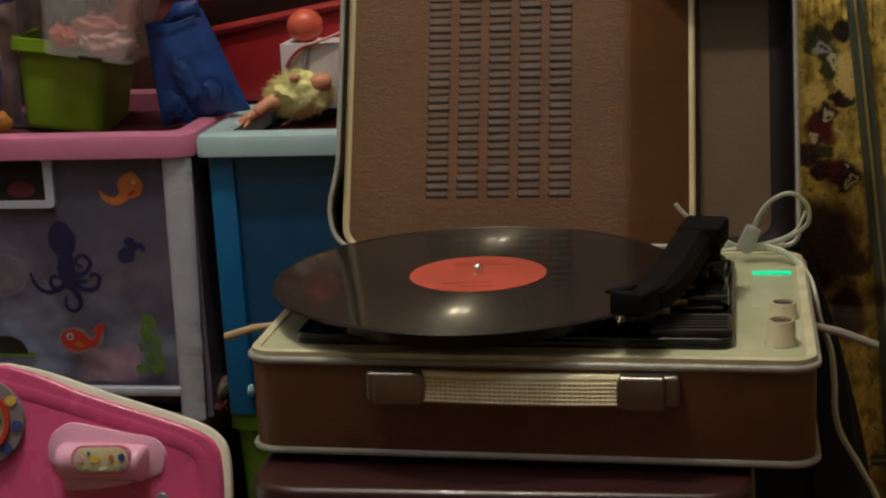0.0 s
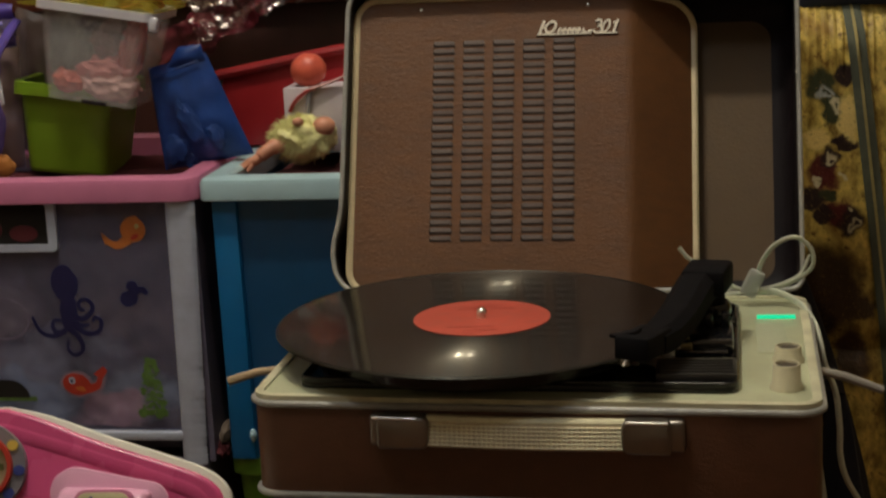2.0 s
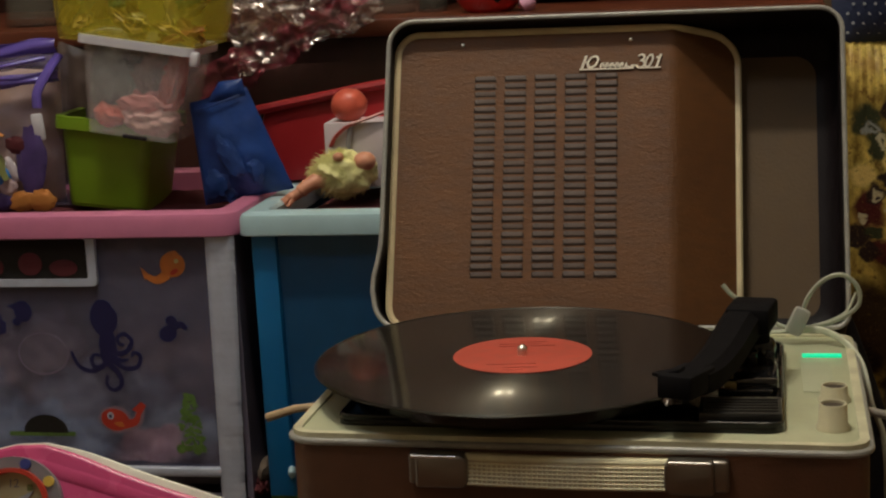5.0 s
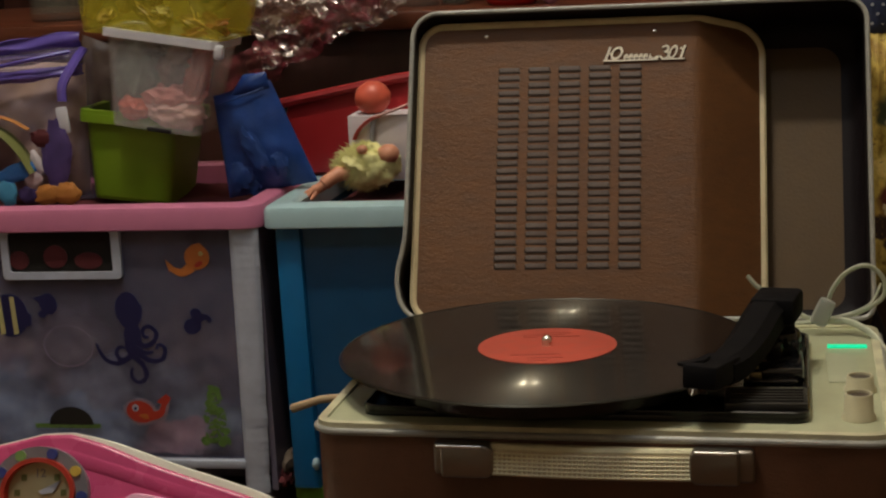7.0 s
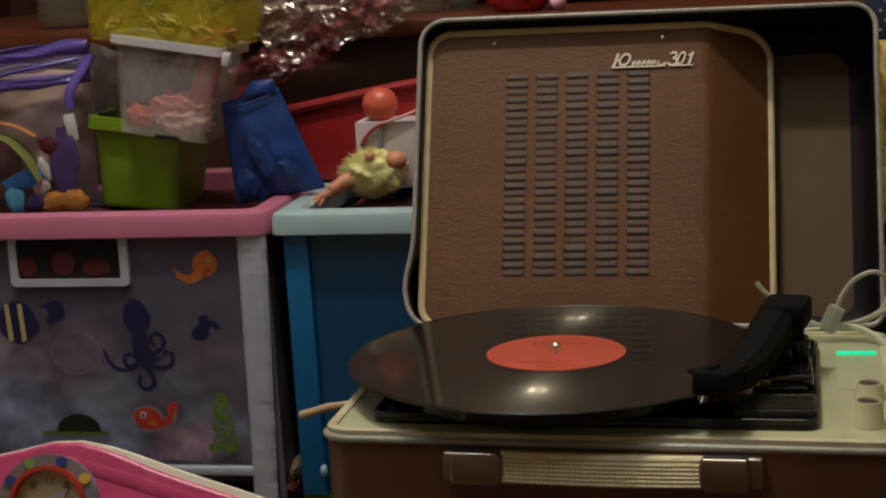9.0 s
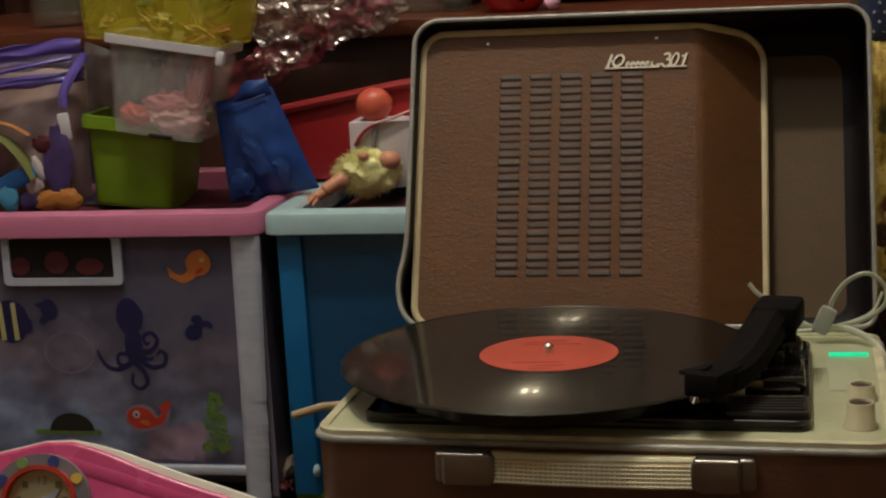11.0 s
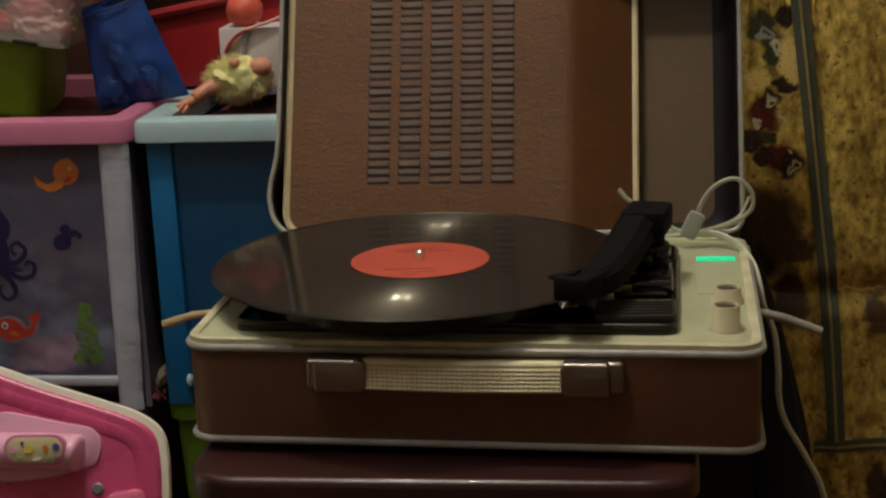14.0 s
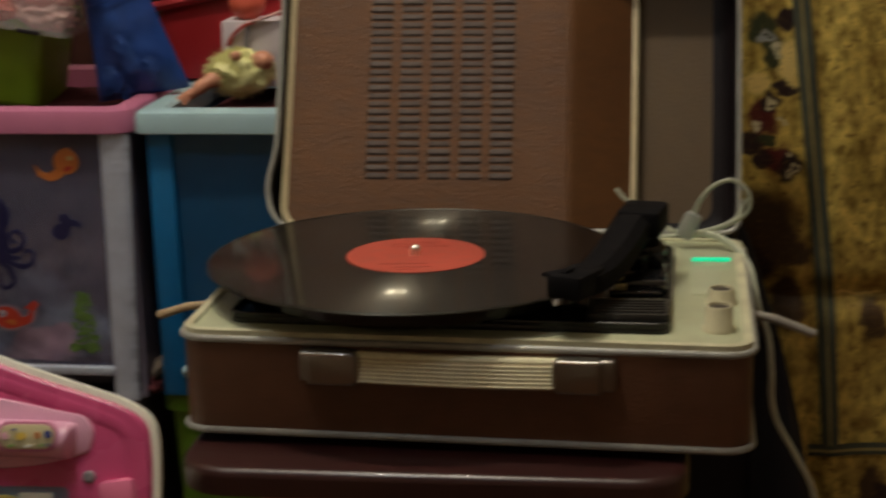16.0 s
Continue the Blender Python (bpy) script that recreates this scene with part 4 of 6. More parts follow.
# ---- cables behind the player ----
def cables():
    c = thing("power_cable", (0.20, 0.10, DZ), "white twin cable tied in a loop behind the deck", "cable")
    loop = glide([(0.141, 0.098, 0.569), (0.149, 0.098, 0.560), (0.170, 0.100, 0.545), (0.187, 0.101, 0.535), (0.198, 0.102, 0.540), (0.203, 0.100, 0.556),
                  (0.213, 0.099, 0.570), (0.228, 0.099, 0.576), (0.240, 0.100, 0.567), (0.241, 0.101, 0.552), (0.226, 0.103, 0.540), (0.208, 0.104, 0.534), (0.198, 0.104, 0.530)], 6)
    part("loop", tube(loop, 0.0011, 8, flat=1.6), CABLE, c)
    part("second_strand", tube(glide([(0.172, 0.112, 0.528), (0.190, 0.112, 0.530), (0.215, 0.108, 0.536), (0.232, 0.106, 0.545), (0.240, 0.108, 0.560)], 6), 0.0015, 6), CABLE, c)
    part("tie", box(0.013, 0.009, 0.022, pose(0.1965, 0.100, 0.540, 0, 25, 0), 0.003), TIE, c, "clear plastic cable tie")
    fall = glide([(0.198, 0.104, 0.532), (0.214, 0.100, 0.533), (0.230, 0.090, 0.527), (0.2405, 0.072, 0.517), (0.2445, 0.055, 0.505), (0.2475, 0.050, 0.490), (0.2555, 0.050, 0.468),
                  (0.2585, 0.050, 0.440), (0.2590, 0.050, 0.420), (0.264, 0.050, 0.400), (0.280, 0.050, 0.371), (0.294, 0.050, 0.338), (0.309, 0.053, 0.25), (0.31, 0.06, 0.10), (0.33, 0.06, 0.004)], 6)
    part("lead", tube(fall, 0.0019, 8, flat=1.4), CABLE, c, "white lead falling beside the stool")


cables()


# ---- tubs of toys ----
def tapered(wt, wb, dt, db, h, r=0.012, wall=0.003, lip=0.0, floor_at=None):
    """An open box, wider at the top, standing on z = 0 about the z axis."""
    def loop(w, d, q):
        return rrect(-w / 2, w / 2, -d / 2, d / 2, q, 4)
    rows = [(loop(wb, db, r), 0), (loop(wt, dt, r), h - 0.008 if lip else h)]
    if lip:
        rows += [(loop(wt + 2 * lip, dt + 2 * lip, r + lip), h - 0.008), (loop(wt + 2 * lip, dt + 2 * lip, r + lip), h)]
    rows += [(loop(wt - 2 * wall, dt - 2 * wall, r), h), (loop(wb - 2 * wall, db - 2 * wall, r), wall * 1.5)]
    bm = bmesh.new()
    vs = [[bm.verts.new((x, y, z)) for x, y in q] for q, z in rows]
    k = len(vs[0])
    for a, b in zip(vs, vs[1:]):
        for i in range(k):
            bm.faces.new((a[i], a[(i + 1) % k], b[(i + 1) % k], b[i]))
    bm.faces.new(vs[0])
    bm.faces.new(vs[-1])
    return bm


def moved(bm, m):
    bm.transform(m)
    return bm


def rim_mesh(x0, x1, y0, y1, z0, z1, w, r):
    """A rounded tub rim lofted from outlines."""
    def loop(d, z):
        return [(x, y, z) for x, y in rrect(x0 + d, x1 - d, y0 + d, y1 - d, max(0.004, r - d * 0.5), 6)]
    rows = [loop(0.001, z0), loop(0, z0 + 0.001), loop(0, z1 - 0.006), loop(0.0018, z1 - 0.0018), loop(0.006, z1), loop(w - 0.003, z1), loop(w, z1 - 0.003), loop(w, z0)]
    bm = bmesh.new()
    vs = [[bm.verts.new(q) for q in row] for row in rows]
    k = len(vs[0])
    for a, b in zip(vs, vs[1:] + vs[:1]):
        for i in range(k):
            bm.faces.new((a[i], a[(i + 1) % k], b[(i + 1) % k], b[i]))
    return bm


def flat(pts, depth=0.0012, y=0.3):
    """A thin raised shape on an upright front; outline in x, z."""
    return prism(pts, depth, at(0, y, 0) @ UPRIGHT)


def oval(cx, cz, rx, rz, turn=0, n=24):
    c, s = math.cos(radians(turn)), math.sin(radians(turn))
    return [(cx + rx * math.cos(t) * c - rz * math.sin(t) * s, cz + rx * math.cos(t) * s + rz * math.sin(t) * c) for t in (2 * math.pi * i / n for i in range(n))]


def patch(cx, cz, rx, rz, turn=0, seed=0.0, n=40, amp=0.45):
    """An uneven rounded outline."""
    out = []
    for i, (x, z) in enumerate(oval(0, 0, rx, rz, turn, n)):
        k = 1 + amp * noise.noise(Vector((math.cos(2 * math.pi * i / n) * 1.6 + seed, math.sin(2 * math.pi * i / n) * 1.6, seed)))
        out.append((cx + x * k, cz + z * k))
    return out


def ribbon(line, w0, w1=None, depth=0.0012, y=0.3):
    """A curved stroke on an upright front, its width changing along it."""
    p = [Vector((x, 0, z)) for x, z in line]
    q = glide(p, 5)
    k = len(q)
    a, b = [], []
    for i, v in enumerate(q):
        d = (q[min(i + 1, k - 1)] - q[max(i - 1, 0)]).normalized()
        w = (w0 + ((w1 if w1 is not None else w0) - w0) * i / (k - 1)) / 2
        a.append((v.x - d.z * w, v.z + d.x * w))
        b.append((v.x + d.z * w, v.z - d.x * w))
    bm = bmesh.new()
    va = [[bm.verts.new((x, yy, z)) for x, z in side] for yy in (y, y - depth) for side in (a, b)]
    for i in range(k - 1):
        for r0, r1 in ((0, 1), (1, 3), (3, 2), (2, 0)):
            bm.faces.new((va[r0][i], va[r0][i + 1], va[r1][i + 1], va[r1][i]))
    bm.faces.new((va[0][0], va[1][0], va[3][0], va[2][0]))
    bm.faces.new((va[0][-1], va[1][-1], va[3][-1], va[2][-1]))
    return bm


def pink_tub():
    t = thing("storage_tub", (-0.52, 0.44, 0.32), "frosted storage tub with pink rim and sea-animal stickers", "storage tub", "stacked tubs")
    FY = 0.300
    part("body", moved(tapered(0.432, 0.405, 0.235, 0.22, 0.262, 0.012, 0.003), at(-0.524, 0.4535, 0.318)), FROST, t)
    panel = part("front_panel", span(-0.735, -0.333, FY, FY + 0.003, 0.348, 0.574, 0.0008), FROST_FRONT, t, "frosted translucent front with stickers")

    def post(u, v):
        """A white post, bulged and dented along its height."""
        z = 0.574 - 0.256 * v
        k = 0.00025 * math.sin(z * 820) + 0.0013 * noise.noise(Vector((3.0, 0, z * 55)))
        a, b = -0.3345 - 0.0015 * v + 0.4 * k, -0.3060 - 0.0065 * v + k
        return Vector((a + (b - a) * u, FY - 0.0015 - 0.0045 * math.sin(math.pi * min(1, max(0, u))) ** 0.4 - 0.5 * k, z))
    part("corner_post", sheet(post, 10, 110, 0.004), FROST_WHITE, t, "white ribbed corner post")
    part("side", prism([(0.300, 0.574), (0.56, 0.574), (0.55, 0.318), (0.305, 0.318)], 0.006, Matrix(((0, 0, 1, -0.3125), (1, 0, 0, 0), (0, 1, 0, 0), (0, 0, 0, 1)))), FROST, t)
    part("bottom_bar", span(-0.735, -0.3345, FY - 0.004, FY + 0.006, 0.341, 0.3495, 0.0015), FROST_WHITE, t, "white bottom bar")
    rim = rim_mesh(-0.748, -0.3015, 0.290, 0.585, 0.574, 0.597, 0.022, 0.020)
    part("rim", rim, PINK_RIM, t, "thick pink plastic rim")
    hand = part("handle_frame", band(rrect(-0.562, -0.442, 0.5275, 0.576, 0.005), rrect(-0.5545, -0.4505, 0.5345, 0.573, 0.003), 0.006, at(0, FY + 0.002, 0) @ UPRIGHT), FROST_WHITE, t, "white frame of the hand hole")
    # a dark plate on the closed front paints the hole's shade
    part("hand_hole_shade", flat(rrect(-0.5545, -0.4505, 0.5345, 0.573, 0.003), 0.0015, FY), NEAR_BLACK, hand, "dark plate painted as the shade in the hand hole")
    for x, z, rx, rz in ((-0.508, 0.549, 0.012, 0.011), (-0.545, 0.546, 0.010, 0.009), (-0.475, 0.545, 0.014, 0.008)):
        part("toy_behind", flat(oval(x, z, rx, rz), 0.0012, FY - 0.0012), MAROON, hand, "dark red toys behind the hole")

    # stickers
    P = 0.000562

    def S(px, py):
        return (-0.372 + P * (px - 355), 0.485 - P * (py - 580))
    octo = [flat(patch(*S(233, 560), 24 * P, 32 * P, 4, 2.0, 40, 0.12), 0.00024, FY), flat(patch(*S(238, 612), 17 * P, 32 * P, 0, 4.0, 40, 0.2), 0.00028, FY)]
    for line in ([(236, 636), (210, 652), (188, 648), (177, 634), (171, 618)], [(228, 644), (212, 646), (206, 634), (212, 624), (222, 626)],
                 [(240, 610), (256, 622), (272, 616), (280, 600), (268, 588), (256, 594), (258, 606), (266, 606)],
                 [(240, 632), (266, 648), (288, 644), (293, 626), (282, 620), (278, 628)], [(236, 640), (252, 656), (256, 676), (242, 686), (230, 676), (232, 660)],
                 [(240, 625), (258, 634), (272, 632)]):
        octo.append(ribbon([S(*q) for q in line], 9.5 * P, 4.5 * P, 0.00028 + 0.000040 * len(octo), FY))
    part("octopus_sticker", merge(*octo), STICK_BLUE, panel, "navy octopus sticker")
    fish = part("fish_sticker", merge(flat(oval(*S(362, 470), 22 * P, 21 * P, 10), 0.00024, FY), ribbon([S(352, 486), S(334, 496), S(318, 490), S(310, 480)], 18 * P, 5 * P, 0.00028, FY),
                                      flat([S(306, 474), S(318, 484), S(312, 496)], 0.00030, FY), flat([S(352, 450), S(368, 446), S(380, 458), S(366, 458)], 0.00032, FY)), STICK_ORANGE, panel, "orange fish sticker")
    part("fish_eye", flat(oval(*S(369, 464), 4 * P, 4 * P), 0.00040, FY), STICK_YELLOW, fish)
    part("fish_mouth", flat(oval(*S(364, 482), 8 * P, 4 * P, 30), 0.00040, FY), STICK_RED, fish)
    part("seahorse_sticker", merge(flat(oval(*S(345, 588), 16 * P, 14 * P, 20), 0.00024, FY), flat(oval(*S(352, 566), 10 * P, 9 * P), 0.00028, FY),
                                   ribbon([S(350, 580), S(368, 572), S(378, 580)], 12 * P, 9 * P, 0.00024, FY)), STICK_BLUE, panel, "navy fish sticker")
    part("sticker_edge", merge(flat(patch(*S(240, 738), 30 * P, 23 * P, -12, 1.0, 40, 0.1), 0.00010, FY), ribbon([S(255, 747), S(278, 740), S(287, 714)], 24 * P, 14 * P, 0.00014, FY)), STICK_PALE, panel, "pale edge of the fish sticker")
    red_fish = part("whale_sticker", merge(flat(oval(*S(239, 738), 25 * P, 19 * P, -14), 0.00024, FY), ribbon([S(255, 746), S(276, 740), S(284, 718)], 17 * P, 6 * P, 0.00028, FY),
                                           flat([S(270, 720), S(288, 706), S(296, 714), S(286, 728)], 0.00034, FY)), STICK_RED, panel, "red fish sticker")
    part("fish_eye", flat(oval(*S(231, 731), 6 * P, 6.5 * P), 0.00044, FY), FROST_WHITE, red_fish, "white eye")
    part("fish_pupil", flat(oval(*S(231, 732), 2.6 * P, 3 * P), 0.00054, FY), STICK_BLUE, red_fish)
    part("fish_fin", flat(patch(*S(246, 746), 9 * P, 4 * P, -14, 1.0), 0.00044, FY), STICK_ORANGE, red_fish, "orange fin")
    weed = []
    rnd = random.Random(4)
    for k in range(120):
        f = rnd.random() ** 0.7
        x, y = 372 + (rnd.random() - 0.5) * (12 + 44 * f), 690 + 104 * f
        weed.append(flat(oval(*S(x, y), (3 + 4 * rnd.random()) * P, (1.6 + 2.4 * rnd.random()) * P, rnd.random() * 180, 8), 0.00012 + 0.000004 * k, FY))
    part("weed_sticker", merge(*weed), STICK_GREEN, panel, "green seaweed sticker")["kind"] = "stuff"
    part("small_fish_sticker", merge(flat(oval(*S(90, 548), 16 * P, 19 * P, 15), 0.00024, FY), flat([S(62, 538), S(84, 532), S(84, 552)], 0.00032, FY), flat(oval(*S(78, 566), 8 * P, 7 * P), 0.00036, FY)), STICK_BLUE, panel)
    striped = part("striped_fish_sticker", merge(flat(oval(*S(18, 568), 34 * P, 38 * P), 0.00020, FY), flat([S(40, 560), S(58, 566), S(56, 586), S(40, 590)], 0.00022, FY)), STICK_BLUE, panel, "navy fish sticker with pale yellow stripes")
    for x in (0, 24):
        part("fish_stripe", flat([S(x - 4, 536), S(x + 4, 535), S(x + 8, 600), S(x - 1, 602)], 0.00036, FY), STICK_YELLOW, striped)
    ring = [S(120 + 44 * math.cos(a), 622 + 36 * math.sin(a)) for a in (2 * math.pi * i / 24 for i in range(25))]
    part("faded_ring_sticker", ribbon(ring, 2.0 * P, 1.0 * P, 0.00020, FY), STICK_PALE, panel, "faded round sticker outline")
    part("dome_sticker", flat([S(70, 762)] + [S(112 - 40 * math.cos(a), 760 - 30 * math.sin(a)) for a in (math.pi * i / 12 for i in range(13))] + [S(155, 762)], 0.00024, FY), NEAR_BLACK, panel, "dark domed cave sticker")
    part("cave_edge", flat([S(45, 760), S(165, 760), S(165, 768), S(45, 768)], 0.00020, FY), STICK_GREEN, panel)


def lower_tub(name, x0, x1, z1, material, label):
    t = thing(name, ((x0 + x1) / 2, 0.45, 0), label, "storage tub", "stacked tubs")
    part("body", moved(tapered(x1 - x0, x1 - x0 - 0.03, 0.28, 0.25, z1, 0.015, 0.003), at((x0 + x1) / 2, 0.445, 0)), material, t)
    part("rim", band(rrect(x0 - 0.004, x1 + 0.004, 0.301, 0.589, 0.016), rrect(x0 + 0.012, x1 - 0.012, 0.317, 0.573, 0.012), 0.016, at(0, 0, z1 - 0.016)), material, t)


def blue_tub():
    t = thing("storage_tub", (-0.08, 0.44, 0.32), "deep blue storage tub with a pale blue rim", "storage tub", "stacked tubs")
    part("body", moved(tapered(0.410, 0.395, 0.27, 0.255, 0.252, 0.012, 0.003), at(-0.083, 0.437, 0.322)), BLUE_BODY, t)
    part("corner_post", prism([(-0.2905, 0.576), (-0.2660, 0.576), (-0.2635, 0.322), (-0.2885, 0.322)], 0.012, at(0, 0.309, 0) @ UPRIGHT, 0.004), BLUE_POST, t, "bright blue corner post")
    part("latch", blob((0.0035, 0.005, 0.006), at(-0.2655, 0.298, 0.347), 0.2, 3, 3), BLUE_RIM, t, "small pale blue latch")
    rim = rim_mesh(-0.2995, 0.135, 0.288, 0.585, 0.5745, 0.5955, 0.026, 0.012)
    part("rim", rim, BLUE_RIM, t, "thick pale blue plastic rim")


pink_tub()
blue_tub()


def tub_contents():
    """Cloth pressed against the milky front from inside."""
    def back(u, v):
        x, z = -0.725 + 0.385 * u, 0.350 + 0.222 * v
        return Vector((x, 0.3165 + 0.007 * noise.noise(Vector((x * 22, 1, z * 22))) + 0.003 * noise.noise(Vector((x * 60, 4, z * 60))), z))
    single("folded_cloth", sheet(back, 90, 60, 0.004), PACKED, "printed blue, pink and brown cloths packed behind the frosted front", "cloth")


tub_contents()
lower_tub("storage_tub", -0.730, -0.318, 0.318, FROST, "grey frosted tub carrying the pink-rimmed tub")
lower_tub("storage_tub", -0.288, 0.125, 0.322, GREEN_TUB, "grass-green plastic tub under the blue tub")


def heap(name, x0, x1, z, material, label, seed):
    """Soft cloth filling a tub up to its rim."""
    def f(u, v):
        x, y = x0 + (x1 - x0) * u, 0.325 + 0.235 * v
        return Vector((x, y, z + 0.010 * noise.noise(Vector((x * 22, y * 22, seed))) - 0.02 * (abs(2 * u - 1) ** 6 + abs(2 * v - 1) ** 6)))
    single(name, sheet(f, 40, 26, 0.03), material, label, "cloth")


heap("folded_cloth", -0.715, -0.325, 0.584, MAROON, "dark maroon cloth filling the pink-rimmed tub", 1.0)
heap("folded_cloth", -0.268, 0.105, 0.588, MAROON, "dark maroon cloth filling the blue tub", 5.0)


single("rag", merge(blob((0.006, 0.020, 0.012), at(-0.3000, 0.330, 0.338), 0.25, 3, 3, 1.0)), RAG, "dull beige rag stuffed between the tubs", "rag")
single("rag", merge(blob((0.008, 0.030, 0.010), at(-0.3015, 0.335, 0.326), 0.4, 4, 3, 6.0)), MAROON, "dark red rag stuffed between the tubs", "rag")


# ---- boxes and toys on the tubs ----
def boxes():
    g = thing("plastic_box", (-0.452, 0.43, 0.585), "lime green open plastic box on the pink-rimmed tub", "box")
    lean = Matrix(((1, 0, 0.09, 0), (0, 1, 0, 0), (-0.11, 0, 1, 0), (0, 0, 0, 1)))
    m = at(-0.4630, 0.430, 0.589) @ lean
    part("body", moved(tapered(0.092, 0.080, 0.10, 0.085, 0.082, 0.010, 0.0025), m), LIME, g)
    part("rim", moved(band(rrect(-0.051, 0.051, -0.055, 0.055, 0.012), rrect(-0.044, 0.044, -0.048, 0.048, 0.009), 0.007), m @ at(0, 0, 0.079)), LIME, g)
    part("rim_skirt", moved(band(rrect(-0.0515, 0.0515, -0.0555, 0.0555, 0.012), rrect(-0.0495, 0.0495, -0.0535, 0.0535, 0.011), 0.008), m @ at(0, 0, 0.074)), LIME, g)
    part("foot_ring", moved(band(rrect(-0.040, 0.040, -0.041, 0.041, 0.010), rrect(-0.036, 0.036, -0.037, 0.037, 0.008), 0.004), m @ at(0, 0, -0.003)), LIME, g)
    w = thing("plastic_box", (-0.42, 0.40, 0.665), "milky clear plastic box full of small soft toys", "box")
    m = pose(-0.4225, 0.393, 0.6595, 0, 9.5, 0)
    part("body", moved(tapered(0.110, 0.086, 0.078, 0.070, 0.091, 0.008, 0.0016, 0.0), m), CLEAR, w)
    part("rim", moved(band(rrect(-0.058, 0.058, -0.043, 0.043, 0.009), rrect(-0.051, 0.051, -0.036, 0.036, 0.008), 0.008), m @ at(0, 0, 0.085)), MILKY, w, "milky rim with a corner clip")
    part("clip", box(0.009, 0.010, 0.014, m @ at(0.059, -0.036, 0.083), 0.003), MILKY, w)
    # no recess is cut; a dark bar paints the notch's shade
    part("notch_shade", box(0.024, 0.004, 0.004, m @ at(0.006, -0.0360, 0.001), 0.001), NEAR_BLACK, w, "dark bar painted as the shade of a foot notch")
    for name, x, z, rx, rz, turn, rough, seed, mm, label in (
            ("soft_toy", -0.022, 0.056, 0.024, 0.030, 15, 0.25, 2.0, TOY_MIX, "grey-green soft toy inside"),
            ("soft_toy", -0.006, 0.074, 0.016, 0.010, -10, 0.3, 5.0, SWITCH, "dark grey toy inside"),
            ("soft_toy", 0.033, 0.056, 0.011, 0.030, 8, 0.2, 7.0, STICK_RED, "red toy inside"),
            ("soft_toy", 0.012, 0.062, 0.018, 0.022, 30, 0.3, 9.0, BROWN_PRINT, "brown plush toy inside"),
            ("soft_toy", -0.026, 0.017, 0.014, 0.012, 0, 0.2, 11.0, CORAL, "coral toy inside"),
            ("pink_cloth", 0.010, 0.034, 0.028, 0.013, -6, 0.3, 4.0, CORAL_CLOTH, "bright coral cloth inside"),
            ("pink_cloth", 0.014, 0.018, 0.026, 0.014, 4, 0.3, 14.0, PINK_CLOTH, "pale pink cloth inside")):
        part(name, moved(blob((rx * 1.15, 0.015, rz * 1.1), pose(x, -0.0165, z, 0, turn, 0), rough, 3.2, 4, seed), m), mm, w, label)
    y = thing("plastic_box", (-0.42, 0.41, 0.75), "large yellow translucent plastic box of small toys", "box")
    m = pose(-0.4170, 0.405, 0.7490, 0, 6.0, 0)
    part("body", moved(tapered(0.176, 0.142, 0.12, 0.10, 0.125, 0.012, 0.003, 0.006), m), YELLOW_BOX, y)
    part("rim", moved(band(rrect(-0.096, 0.096, -0.068, 0.068, 0.014), rrect(-0.082, 0.082, -0.055, 0.055, 0.010), 0.007), m @ at(0, 0, 0.126)), YELLOW_BOX, y)
    rnd = random.Random(3)
    for k in range(46):
        mm = m @ pose(-0.062 + 0.124 * rnd.random(), -0.046 + 0.012 * rnd.random(), 0.010 + 0.10 * rnd.random(), 40 * rnd.random(), 180 * rnd.random(), 0)
        part("toy_inside", blob((0.009 + 0.014 * rnd.random(), 0.006, 0.004 + 0.005 * rnd.random()), mm, 0.6, 3, 3, k), (TOY_YELLOW, LEMON, TOY_YELLOW, TOY_GREEN, LEMON, ORANGE, LEMON)[k % 7], y)


boxes()


def bag_mesh(quad, y, depth, rough=0.004, seed=0.0, n=22):
    """A stuffed bag over four corners (x, z): bottom left, bottom right, top right, top left."""
    bl, br, tr, tl = [Vector((q[0], 0, q[1])) for q in quad]
    bm = bmesh.new()
    for side in (-1, 1):
        def f(u, v):
            p = (bl * (1 - u) + br * u) * (1 - v) + (tl * (1 - u) + tr * u) * v
            b = (max(0, math.sin(math.pi * u)) * max(0, math.sin(math.pi * v))) ** 0.55
            k = rough * noise.noise(Vector((p.x * 45, p.z * 45, seed + side)))
            return Vector((p.x, y + side * (depth * b + k * b), p.z))
        g = [[bm.verts.new(f(i / n, j / n)) for j in range(n + 1)] for i in range(n + 1)]
        for i in range(n):
            for j in range(n):
                bm.faces.new((g[i][j], g[i + 1][j], g[i + 1][j + 1], g[i][j + 1]))
    bmesh.ops.remove_doubles(bm, verts=bm.verts, dist=0.0002)
    return bm


